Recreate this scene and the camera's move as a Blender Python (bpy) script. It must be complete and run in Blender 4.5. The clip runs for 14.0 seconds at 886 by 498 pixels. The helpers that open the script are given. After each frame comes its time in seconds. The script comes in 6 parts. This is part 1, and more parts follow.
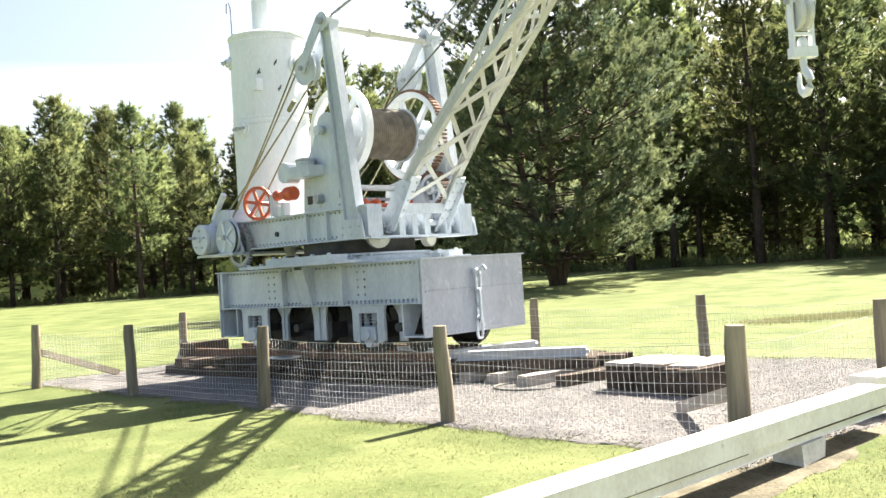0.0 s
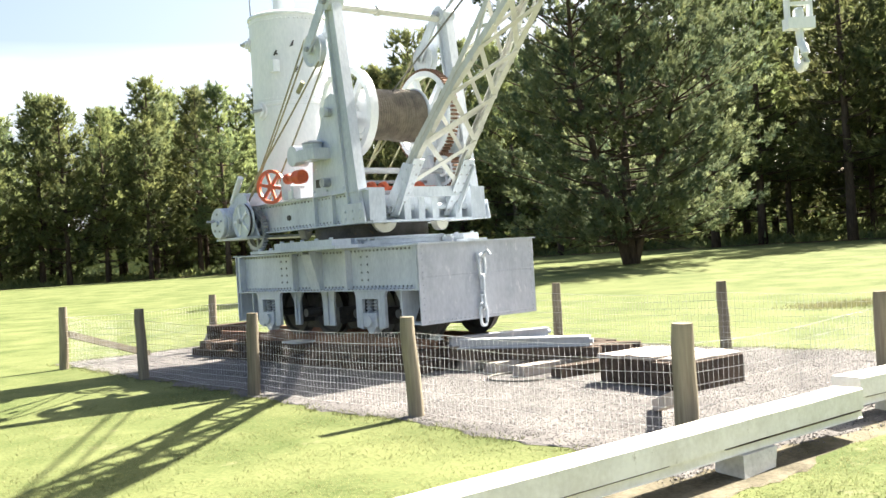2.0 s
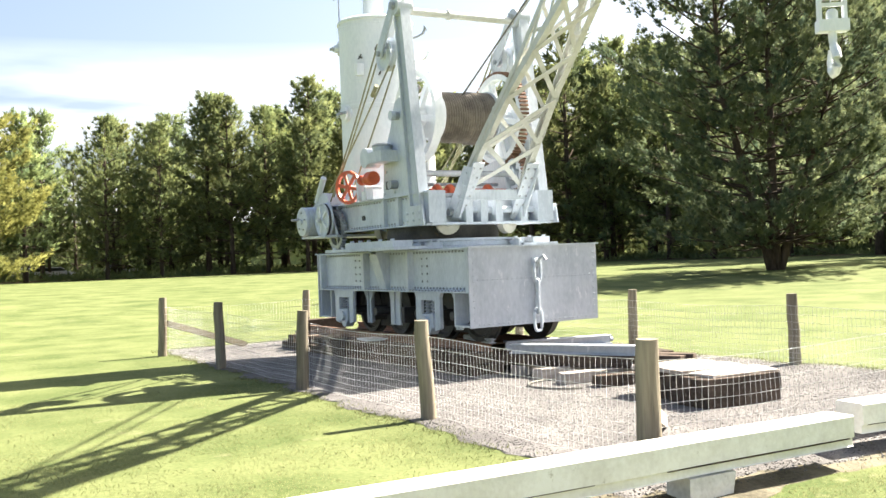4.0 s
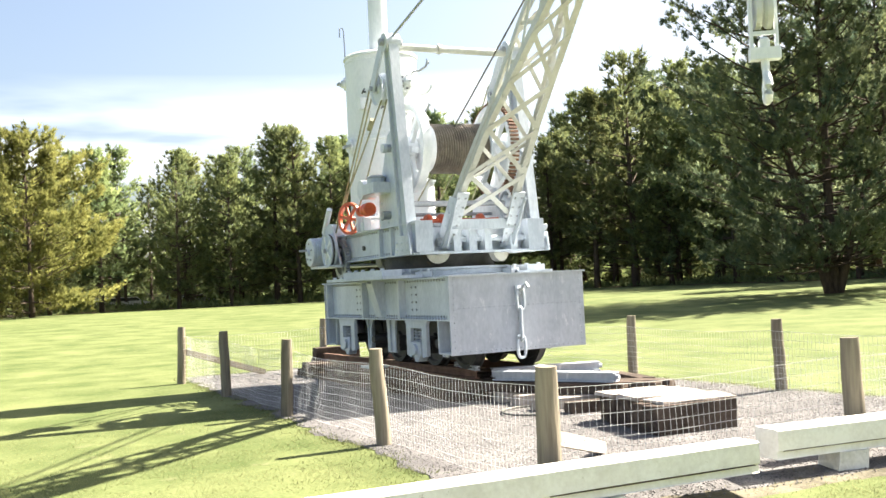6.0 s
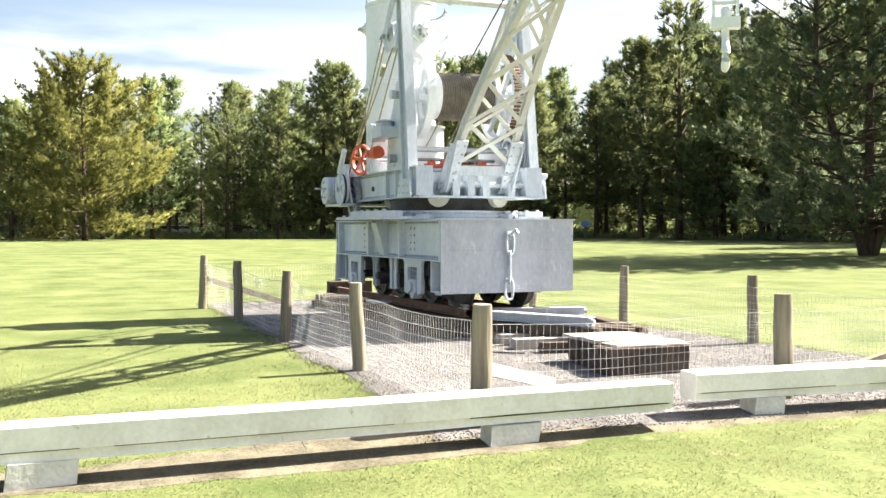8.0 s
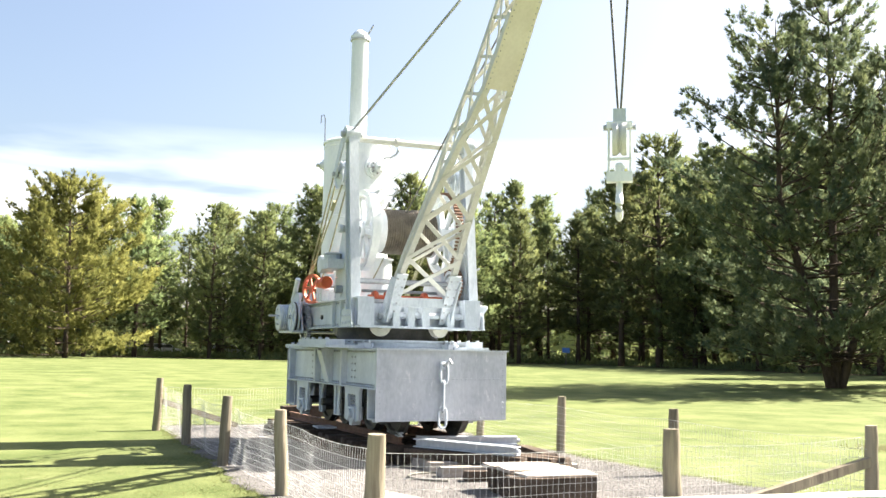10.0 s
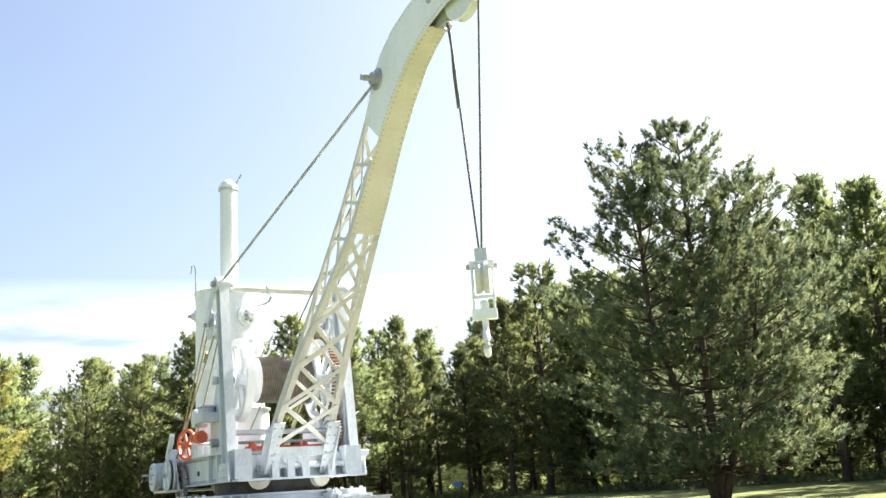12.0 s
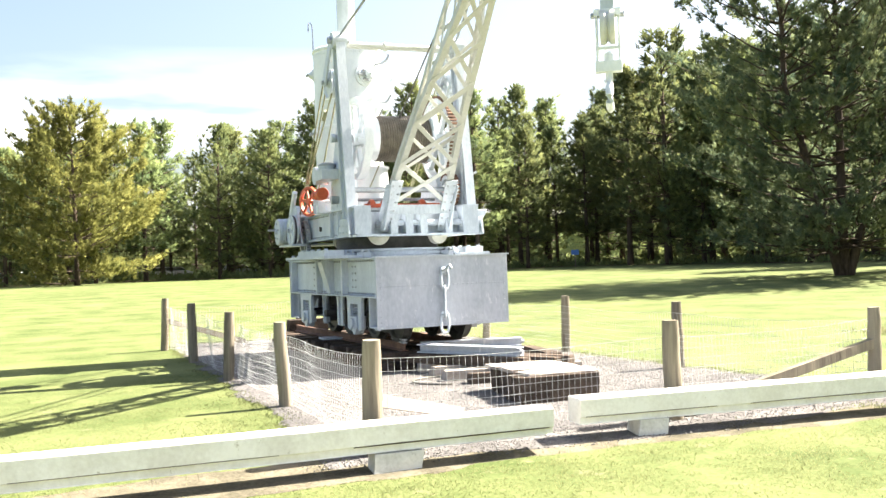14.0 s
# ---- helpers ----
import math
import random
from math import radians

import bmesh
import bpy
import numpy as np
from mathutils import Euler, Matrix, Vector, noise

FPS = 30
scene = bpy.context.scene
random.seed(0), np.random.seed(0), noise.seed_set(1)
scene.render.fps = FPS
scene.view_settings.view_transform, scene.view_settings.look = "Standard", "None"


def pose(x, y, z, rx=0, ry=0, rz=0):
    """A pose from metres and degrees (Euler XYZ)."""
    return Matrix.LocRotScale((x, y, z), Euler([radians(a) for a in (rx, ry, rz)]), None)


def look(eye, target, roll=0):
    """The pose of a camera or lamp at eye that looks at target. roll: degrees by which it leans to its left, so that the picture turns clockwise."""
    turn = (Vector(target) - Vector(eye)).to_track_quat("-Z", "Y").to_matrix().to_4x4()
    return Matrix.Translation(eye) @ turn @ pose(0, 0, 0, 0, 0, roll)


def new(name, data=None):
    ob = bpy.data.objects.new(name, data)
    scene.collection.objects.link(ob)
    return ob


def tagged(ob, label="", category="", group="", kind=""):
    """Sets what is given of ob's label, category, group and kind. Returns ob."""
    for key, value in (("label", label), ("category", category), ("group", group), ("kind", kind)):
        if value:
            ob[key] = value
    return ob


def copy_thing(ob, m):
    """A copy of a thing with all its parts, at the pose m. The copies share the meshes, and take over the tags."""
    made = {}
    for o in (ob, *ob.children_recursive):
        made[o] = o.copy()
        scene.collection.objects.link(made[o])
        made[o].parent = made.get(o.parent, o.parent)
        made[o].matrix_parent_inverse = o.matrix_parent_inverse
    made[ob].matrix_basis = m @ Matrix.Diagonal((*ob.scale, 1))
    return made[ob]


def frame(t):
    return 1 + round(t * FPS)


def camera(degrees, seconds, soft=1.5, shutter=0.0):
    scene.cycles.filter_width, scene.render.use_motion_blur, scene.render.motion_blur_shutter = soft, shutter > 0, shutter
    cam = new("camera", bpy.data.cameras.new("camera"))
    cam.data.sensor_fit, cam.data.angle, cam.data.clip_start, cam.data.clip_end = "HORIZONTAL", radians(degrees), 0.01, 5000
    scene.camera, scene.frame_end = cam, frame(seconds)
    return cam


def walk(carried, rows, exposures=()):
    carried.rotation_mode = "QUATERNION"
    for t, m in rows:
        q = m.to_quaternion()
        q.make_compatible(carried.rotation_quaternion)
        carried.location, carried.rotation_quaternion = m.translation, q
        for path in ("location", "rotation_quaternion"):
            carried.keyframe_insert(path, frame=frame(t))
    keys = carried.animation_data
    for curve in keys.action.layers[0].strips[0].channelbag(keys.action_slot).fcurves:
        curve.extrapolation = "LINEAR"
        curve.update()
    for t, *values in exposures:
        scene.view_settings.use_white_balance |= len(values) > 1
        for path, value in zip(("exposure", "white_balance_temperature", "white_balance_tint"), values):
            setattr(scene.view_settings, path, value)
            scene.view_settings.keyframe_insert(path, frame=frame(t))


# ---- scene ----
cam = camera(48.5, 14.0)
PATH = [
    (0, (-10.605, -11.22, 1.767), (-9.277, -9.725, 1.805), -3.6),
    (0.5, (-10.245, -11.313, 1.812), (-9.004, -9.745, 1.834), -3.2),
    (1, (-9.915, -11.41, 1.784), (-8.68, -9.836, 1.804), -3.6),
    (1.5, (-9.511, -11.567, 1.785), (-8.276, -9.994, 1.814), -4.5),
    (2, (-9.211, -11.794, 1.828), (-8.038, -10.174, 1.828), -3.6),
    (2.5, (-8.825, -11.953, 1.81), (-7.727, -10.281, 1.82), -2.3),
    (3, (-8.489, -12.194, 1.818), (-7.422, -10.502, 1.837), -2.9),
    (3.5, (-8.178, -12.468, 1.834), (-7.211, -10.718, 1.831), -2.5),
    (6, (-6.675, -13.586, 1.813), (-5.931, -11.731, 1.884), -2.8),
    (6.5, (-6.591, -13.815, 1.782), (-5.885, -11.944, 1.73), -2.6),
    (7, (-6.602, -14.07, 1.768), (-5.863, -12.217, 1.619), -1.3),
    (7.5, (-6.378, -14.374, 1.779), (-5.708, -12.492, 1.687), -0.7),
    (10, (-5.546, -15.742, 1.922), (-4.892, -13.863, 2.127), 1.1),
    (10.5, (-5.362, -15.836, 1.977), (-4.664, -14.009, 2.392), 0.4),
    (11, (-5.334, -15.864, 2.007), (-4.522, -14.115, 2.54), -1.1),
    (11.5, (-5.39, -15.937, 2.03), (-4.565, -14.211, 2.615), -2.9),
    (12, (-5.453, -15.952, 1.994), (-4.592, -14.209, 2.464), -3.6),
    (12.5, (-5.477, -15.955, 1.913), (-4.604, -14.176, 2.183), -2.5),
    (13, (-5.474, -15.861, 1.879), (-4.55, -14.091, 1.994), -2.9),
    (13.5, (-5.381, -15.753, 1.894), (-4.578, -13.924, 1.98), -2.8),
    (14, (-5.289, -15.617, 1.849), (-4.649, -13.722, 1.871), -1.9),
]
walk(cam, [(t, look(eye, target, roll)) for t, eye, target, roll in PATH],
     exposures=((0, 2.5, 6750, 10), (10.2, 2.5, 6750, 10), (11.3, 2.64, 6750, 10), (12.4, 2.54, 6750, 10), (13.4, 2.68, 6750, 10), (14, 2.72, 6750, 10)))

# ---- world, sun, exposure ----
SUN_DIR = Vector((0.985, 0.10, 0.94)).normalized()
SUN_EL = math.asin(SUN_DIR.z)
SUN_AZ = math.atan2(SUN_DIR.x, SUN_DIR.y)
world = bpy.data.worlds.new("sky")
scene.world = world
world.use_nodes = True
wn, wl = world.node_tree.nodes, world.node_tree.links
wn.clear()
w_out = wn.new("ShaderNodeOutputWorld")
w_bg = wn.new("ShaderNodeBackground")
w_sky = wn.new("ShaderNodeTexSky")
w_sky.sky_type = "NISHITA"
w_sky.sun_disc = False
w_sky.sun_elevation = SUN_EL
w_sky.sun_rotation = SUN_AZ
w_sky.altitude = 200
w_sky.air_density = 1.0
w_sky.dust_density = 4.6
w_sky.ozone_density = 1.2
# a thin bank of low cloud
w_tc = wn.new("ShaderNodeTexCoord")
w_map = wn.new("ShaderNodeMapping")
w_map.inputs["Scale"].default_value = (1.6, 1.6, 9.0)
w_map.inputs["Location"].default_value = (0.35, 0.2, 0.1)
w_noise = wn.new("ShaderNodeTexNoise")
w_noise.inputs["Scale"].default_value = 1.4
w_noise.inputs["Detail"].default_value = 5
w_ramp = wn.new("ShaderNodeValToRGB")
w_ramp.color_ramp.elements[0].position = 0.44
w_ramp.color_ramp.elements[1].position = 0.66
w_sep = wn.new("ShaderNodeSeparateXYZ")
w_low = wn.new("ShaderNodeMapRange")
w_low.inputs["From Min"].default_value = 0.215
w_low.inputs["From Max"].default_value = 0.15
w_mul = wn.new("ShaderNodeMath")
w_mul.operation = "MULTIPLY"
w_mix = wn.new("ShaderNodeMix")
w_mix.data_type = "RGBA"
w_mix.inputs[7].default_value = (9.0, 9.2, 9.6, 1)
wl.new(w_tc.outputs["Generated"], w_map.inputs["Vector"])
wl.new(w_map.outputs["Vector"], w_noise.inputs["Vector"])
wl.new(w_noise.outputs["Fac"], w_ramp.inputs["Fac"])
wl.new(w_tc.outputs["Generated"], w_sep.inputs["Vector"])
wl.new(w_sep.outputs["Z"], w_low.inputs["Value"])
wl.new(w_ramp.outputs["Color"], w_mul.inputs[0])
wl.new(w_low.outputs["Result"], w_mul.inputs[1])
wl.new(w_mul.outputs["Value"], w_mix.inputs[0])
wl.new(w_sky.outputs["Color"], w_mix.inputs[6])
wl.new(w_mix.outputs[2], w_bg.inputs["Color"])
wl.new(w_bg.outputs["Background"], w_out.inputs["Surface"])
w_bg.inputs["Strength"].default_value = 0.048

sun_data = bpy.data.lights.new("sun", "SUN")
sun_data.energy = 5.0
sun_data.angle = radians(0.55)
sun_data.color = (1.0, 0.94, 0.84)
sun = new("sun", sun_data)
sun.matrix_basis = look(SUN_DIR * 100, (0, 0, 0))


# ---- materials ----
def material(name, colour, dark, rough=0.7, metal=0.0, big=0.8, fine=18.0, bump=0.3, streak=1.0, worn=None, worn_at=0.66, spread=0.0, leaf=0.0, sheen=0.5):
    """Two scales of colour noise, an optional worn colour in patches, fine relief."""
    m = bpy.data.materials.new(name)
    m.use_nodes = True
    n, l = m.node_tree.nodes, m.node_tree.links
    b = n["Principled BSDF"]
    b.inputs["Roughness"].default_value = rough
    b.inputs["Metallic"].default_value = metal
    b.inputs["Specular IOR Level"].default_value = sheen
    tc = n.new("ShaderNodeTexCoord")
    mp = n.new("ShaderNodeMapping")
    mp.inputs["Scale"].default_value = (1, 1, streak)
    l.new(tc.outputs["Object"], mp.inputs["Vector"])
    n1 = n.new("ShaderNodeTexNoise")
    n1.inputs["Scale"].default_value = big
    n1.inputs["Detail"].default_value = 6
    n1.inputs["Roughness"].default_value = 0.62
    n2 = n.new("ShaderNodeTexNoise")
    n2.inputs["Scale"].default_value = fine
    n2.inputs["Detail"].default_value = 4
    l.new(mp.outputs["Vector"], n1.inputs["Vector"])
    l.new(mp.outputs["Vector"], n2.inputs["Vector"])
    half = n.new("ShaderNodeMath")
    half.operation = "MULTIPLY_ADD"
    half.inputs[1].default_value = 0.45
    l.new(n2.outputs["Fac"], half.inputs[0])
    l.new(n1.outputs["Fac"], half.inputs[2])
    ramp = n.new("ShaderNodeValToRGB")
    ramp.color_ramp.elements[0].position = 0.55
    ramp.color_ramp.elements[1].position = 0.87
    ramp.color_ramp.elements[0].color = (*dark, 1)
    ramp.color_ramp.elements[1].color = (*colour, 1)
    l.new(half.outputs[0], ramp.inputs["Fac"])
    last = ramp.outputs["Color"]
    if worn:
        n3 = n.new("ShaderNodeTexNoise")
        n3.inputs["Scale"].default_value = big * 3.1
        n3.inputs["Detail"].default_value = 8
        n3.inputs["Roughness"].default_value = 0.7
        l.new(mp.outputs["Vector"], n3.inputs["Vector"])
        r3 = n.new("ShaderNodeValToRGB")
        r3.color_ramp.elements[0].position = worn_at
        r3.color_ramp.elements[1].position = worn_at + 0.08
        l.new(n3.outputs["Fac"], r3.inputs["Fac"])
        mx = n.new("ShaderNodeMix")
        mx.data_type = "RGBA"
        l.new(r3.outputs["Color"], mx.inputs[0])
        l.new(last, mx.inputs[6])
        mx.inputs[7].default_value = (*worn, 1)
        last = mx.outputs[2]
    if spread:
        info = n.new("ShaderNodeObjectInfo")
        geo = n.new("ShaderNodeNewGeometry")
        add = n.new("ShaderNodeMath")
        add.operation = "ADD"
        l.new(info.outputs["Random"], add.inputs[0])
        l.new(geo.outputs["Random Per Island"], add.inputs[1])
        mr = n.new("ShaderNodeMapRange")
        mr.inputs["From Max"].default_value = 2.0
        mr.inputs["To Min"].default_value = 1 - spread
        mr.inputs["To Max"].default_value = 1 + spread
        l.new(add.outputs[0], mr.inputs["Value"])
        hs = n.new("ShaderNodeHueSaturation")
        l.new(mr.outputs["Result"], hs.inputs["Value"])
        if leaf:
            hue = n.new("ShaderNodeMapRange")
            hue.inputs["To Min"].default_value = 0.487
            hue.inputs["To Max"].default_value = 0.522
            l.new(info.outputs["Random"], hue.inputs["Value"])
            l.new(hue.outputs["Result"], hs.inputs["Hue"])
        l.new(last, hs.inputs["Color"])
        last = hs.outputs["Color"]
    l.new(last, b.inputs["Base Color"])
    if bump:
        bp = n.new("ShaderNodeBump")
        bp.inputs["Strength"].default_value = bump
        bp.inputs["Distance"].default_value = 0.02
        l.new(half.outputs[0], bp.inputs["Height"])
        l.new(bp.outputs["Normal"], b.inputs["Normal"])
    if leaf:
        b.inputs["Specular IOR Level"].default_value = 0.12
        tr = n.new("ShaderNodeBsdfTranslucent")
        l.new(last, tr.inputs["Color"])
        ms = n.new("ShaderNodeMixShader")
        ms.inputs[0].default_value = leaf
        l.new(b.outputs[0], ms.inputs[1])
        l.new(tr.outputs[0], ms.inputs[2])
        l.new(ms.outputs[0], n["Material Output"].inputs["Surface"])
    return m


PAINT = material("grey_paint", (0.56, 0.605, 0.65), (0.38, 0.425, 0.48), 0.42, big=1.5, fine=30, bump=0.14, streak=0.35, worn=(0.30, 0.30, 0.27), worn_at=0.66)
PLATE = material("weathered_grey_paint", (0.50, 0.53, 0.58), (0.36, 0.39, 0.44), 0.55, big=2.2, fine=22, bump=0.15, streak=0.45, worn=(0.62, 0.63, 0.66), worn_at=0.58)
WHITE = material("white_paint", (0.74, 0.765, 0.785), (0.60, 0.64, 0.67), 0.4, big=1.1, fine=26, bump=0.1, streak=0.4, worn=(0.5, 0.47, 0.38), worn_at=0.70)
CREAM = material("stained_cream_paint", (0.58, 0.59, 0.565), (0.45, 0.455, 0.42), 0.5, big=1.4, fine=24, bump=0.1, streak=0.5, worn=(0.42, 0.40, 0.26), worn_at=0.68)
BEIGE = material("aged_beige_paint", (0.64, 0.62, 0.55), (0.54, 0.52, 0.45), 0.55, big=1.6, fine=24, bump=0.1, streak=0.5, worn=(0.42, 0.38, 0.26), worn_at=0.70)
STUD = material("stained_rivet", (0.33, 0.36, 0.39), (0.16, 0.165, 0.165), 0.6, big=6, fine=30, bump=0.2)
STEEL = material("bare_grey_steel", (0.42, 0.44, 0.46), (0.26, 0.28, 0.30), 0.45, metal=0.3, big=3, fine=40, bump=0.2, worn=(0.25, 0.17, 0.11), worn_at=0.68)
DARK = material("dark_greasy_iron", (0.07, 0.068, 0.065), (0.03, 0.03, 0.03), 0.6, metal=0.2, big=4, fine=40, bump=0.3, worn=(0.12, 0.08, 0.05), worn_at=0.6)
RUST = material("rusty_iron", (0.20, 0.11, 0.07), (0.11, 0.06, 0.04), 0.85, big=5, fine=50, bump=0.4)
ROPE = material("greased_wire_rope", (0.22, 0.19, 0.15), (0.11, 0.095, 0.075), 0.7, metal=0.2, big=5, fine=60, bump=0.5, spread=0.15)
CABLE = material("dark_wire_rope", (0.16, 0.155, 0.13), (0.07, 0.07, 0.06), 0.6, metal=0.3, big=6, fine=90, bump=0.4)
MOSSY = material("algae_stained_rope", (0.30, 0.29, 0.18), (0.16, 0.16, 0.09), 0.8, big=6, fine=80, bump=0.4)
RED = material("orange_red_paint", (0.62, 0.115, 0.04), (0.40, 0.07, 0.03), 0.45, big=3, fine=40, bump=0.1, worn=(0.3, 0.16, 0.1), worn_at=0.7)
GALV = material("galvanised_wire", (0.72, 0.73, 0.72), (0.58, 0.59, 0.59), 0.4, metal=0.0, big=5, fine=30, bump=0)
POST = material("weathered_post_timber", (0.25, 0.22, 0.165), (0.115, 0.10, 0.078), 0.9, big=4.5, fine=34, bump=0.8, streak=0.07, worn=(0.27, 0.25, 0.17), worn_at=0.66, spread=0.2, sheen=0.08)
TIMBER = material("old_sleeper_timber", (0.115, 0.088, 0.070), (0.045, 0.036, 0.030), 0.9, big=3, fine=26, bump=0.7, streak=1.0, worn=(0.19, 0.165, 0.14), worn_at=0.60, spread=0.25, sheen=0.08)
PALE = material("sun_bleached_timber", (0.44, 0.39, 0.34), (0.27, 0.23, 0.20), 0.9, big=3, fine=26, bump=0.5, spread=0.2)
RAILWHITE = material("flaking_white_beam_paint", (0.84, 0.83, 0.77), (0.68, 0.66, 0.59), 0.6, big=2.2, fine=26, bump=0.25, worn=(0.36, 0.32, 0.23), worn_at=0.63)
CONCRETE = material("whitewashed_concrete", (0.66, 0.66, 0.62), (0.47, 0.47, 0.43), 0.85, big=4, fine=28, bump=0.4, worn=(0.3, 0.29, 0.26), worn_at=0.64)
GRASS = material("mown_grass", (0.136, 0.154, 0.062), (0.060, 0.084, 0.026), 0.95, big=0.6, fine=20, bump=1.0, worn=(0.168, 0.168, 0.088), worn_at=0.61, sheen=0.08)
BLADE = material("grass_blade", (0.212, 0.214, 0.100), (0.122, 0.142, 0.054), 0.8, big=0.5, fine=6, bump=0, spread=0.30, leaf=0.5)
STRAW = material("dry_grass", (0.22, 0.21, 0.12), (0.14, 0.145, 0.06), 0.85, big=1, fine=8, bump=0, spread=0.2, leaf=0.45)
GRAVEL = material("grey_gravel", (0.165, 0.157, 0.152), (0.085, 0.081, 0.080), 0.95, big=1.3, fine=60, bump=1.0, worn=(0.175, 0.167, 0.162), worn_at=0.62, sheen=0.08)
STONE = material("gravel_stone", (0.240, 0.230, 0.222), (0.130, 0.125, 0.122), 0.9, big=4, fine=40, bump=0.2, spread=0.42, sheen=0.08)
SOIL = material("bare_soil", (0.165, 0.148, 0.108), (0.07, 0.063, 0.045), 1.0, big=2.4, fine=30, bump=0.9, worn=(0.17, 0.152, 0.112), worn_at=0.62, sheen=0.08)
BARK = material("pine_bark", (0.105, 0.080, 0.062), (0.045, 0.035, 0.028), 0.95, big=3, fine=14, bump=0.9, streak=0.25, sheen=0.08)
NEEDLE = material("pine_needles", (0.205, 0.222, 0.105), (0.086, 0.124, 0.080), 0.85, big=0.5, fine=4, bump=0, spread=0.35, leaf=0.42)
NEEDLE_OLIVE = material("olive_pine_needles", (0.262, 0.272, 0.080), (0.140, 0.162, 0.050), 0.85, big=0.5, fine=4, bump=0, spread=0.3, leaf=0.42)
NEEDLE_FAR = material("far_pine_needles", (0.225, 0.245, 0.090), (0.105, 0.142, 0.074), 0.9, big=0.35, fine=3, bump=0, spread=0.40, leaf=0.48)
LITTER = material("pine_litter", (0.13, 0.095, 0.06), (0.06, 0.048, 0.03), 1.0, big=0.4, fine=5, bump=0.6, sheen=0.08)
CARWHITE = material("car_paint", (0.7, 0.7, 0.72), (0.62, 0.62, 0.64), 0.3, big=1, fine=10, bump=0)
GLASS = material("dark_window_glass", (0.03, 0.035, 0.04), (0.02, 0.022, 0.025), 0.08, big=1, fine=8, bump=0)
SIGN = material("blue_sign_paint", (0.05, 0.16, 0.45), (0.04, 0.12, 0.36), 0.5, big=2, fine=20, bump=0)


# ---- mesh helpers ----
WORLD = {}


def thing(name, m, label, category, group="", kind=""):
    ob = new(name)
    ob.matrix_basis = m
    ob.empty_display_size = 0.2
    WORLD[ob] = m.copy()
    return tagged(ob, label, category, group, kind)


def part(name, bm, mat, parent, label="", m=None, smooth=False, bevel=0.0):
    if bevel:
        edges = [e for e in bm.edges if len(e.link_faces) == 2 and e.calc_face_angle(0) > 0.6]
        bmesh.ops.bevel(bm, geom=edges, offset=bevel, segments=1, affect="EDGES", clamp_overlap=True)
    me = bpy.data.meshes.new(name)
    bm.to_mesh(me)
    bm.free()
    me.materials.append(mat)
    if smooth:
        me.shade_smooth()
        me.set_sharp_from_angle(angle=radians(38))
    ob = new(name, me)
    mw = m if m is not None else Matrix()
    ob.matrix_basis = mw
    WORLD[ob] = mw.copy()
    if parent is not None:
        ob.parent = parent
        ob.matrix_parent_inverse = WORLD[parent].inverted()
    return tagged(ob, label, kind="stuff" if name in ("rivets", "bolts", "gear_teeth") else "")


def fast_mesh(name, verts, faces, mat, normals=None):
    me = bpy.data.meshes.new(name)
    verts = np.asarray(verts, dtype=np.float32)
    faces = np.asarray(faces, dtype=np.int32)
    me.vertices.add(len(verts))
    me.vertices.foreach_set("co", verts.ravel())
    k = faces.shape[1]
    me.loops.add(faces.size)
    me.loops.foreach_set("vertex_index", faces.ravel())
    me.polygons.add(len(faces))
    me.polygons.foreach_set("loop_start", np.arange(0, faces.size, k, dtype=np.int32))
    me.update(calc_edges=True)
    me.materials.append(mat)
    if normals is not None:
        # rounded shading of the bunches
        me.normals_split_custom_set_from_vertices(normals)
    return me


def box(bm, x0, x1, y0, y1, z0, z1):
    v = [bm.verts.new((x, y, z)) for z in (z0, z1) for y in (y0, y1) for x in (x0, x1)]
    for f in ((0, 2, 3, 1), (4, 5, 7, 6), (0, 1, 5, 4), (2, 6, 7, 3), (0, 4, 6, 2), (1, 3, 7, 5)):
        bm.faces.new([v[i] for i in f])
    return bm


def bx(*a):
    return box(bmesh.new(), *a)


def prism(bm, pts, axis, a, b):
    """A polygon drawn in the two other axes (in order), extruded along axis from a to b."""
    def at(p, d):
        c = list(p)
        c.insert("xyz".index(axis), d)
        return c
    lo = [bm.verts.new(at(p, a)) for p in pts]
    hi = [bm.verts.new(at(p, b)) for p in pts]
    n = len(pts)
    bm.faces.new(lo)
    bm.faces.new(hi[::-1])
    for i in range(n):
        bm.faces.new((lo[i], hi[i], hi[(i + 1) % n], lo[(i + 1) % n]))
    bmesh.ops.recalc_face_normals(bm, faces=bm.faces[:])
    return bm


def ring_frame(d):
    d = Vector(d).normalized()
    a = d.orthogonal().normalized() if abs(d.z) > 0.95 else d.cross(Vector((0, 0, 1))).normalized()
    return a, d.cross(a).normalized()


def cyl(bm, p0, p1, r0, r1=None, n=16, cap=True):
    p0, p1 = Vector(p0), Vector(p1)
    r1 = r0 if r1 is None else r1
    a, b = ring_frame(p1 - p0)
    rows = []
    for p, r in ((p0, r0), (p1, r1)):
        rows.append([bm.verts.new(p + (a * math.cos(t) + b * math.sin(t)) * r) for t in (2 * math.pi * i / n for i in range(n))])
    for i in range(n):
        bm.faces.new((rows[0][i], rows[0][(i + 1) % n], rows[1][(i + 1) % n], rows[1][i]))
    if cap:
        bm.faces.new(rows[0][::-1])
        bm.faces.new(rows[1])
    return bm


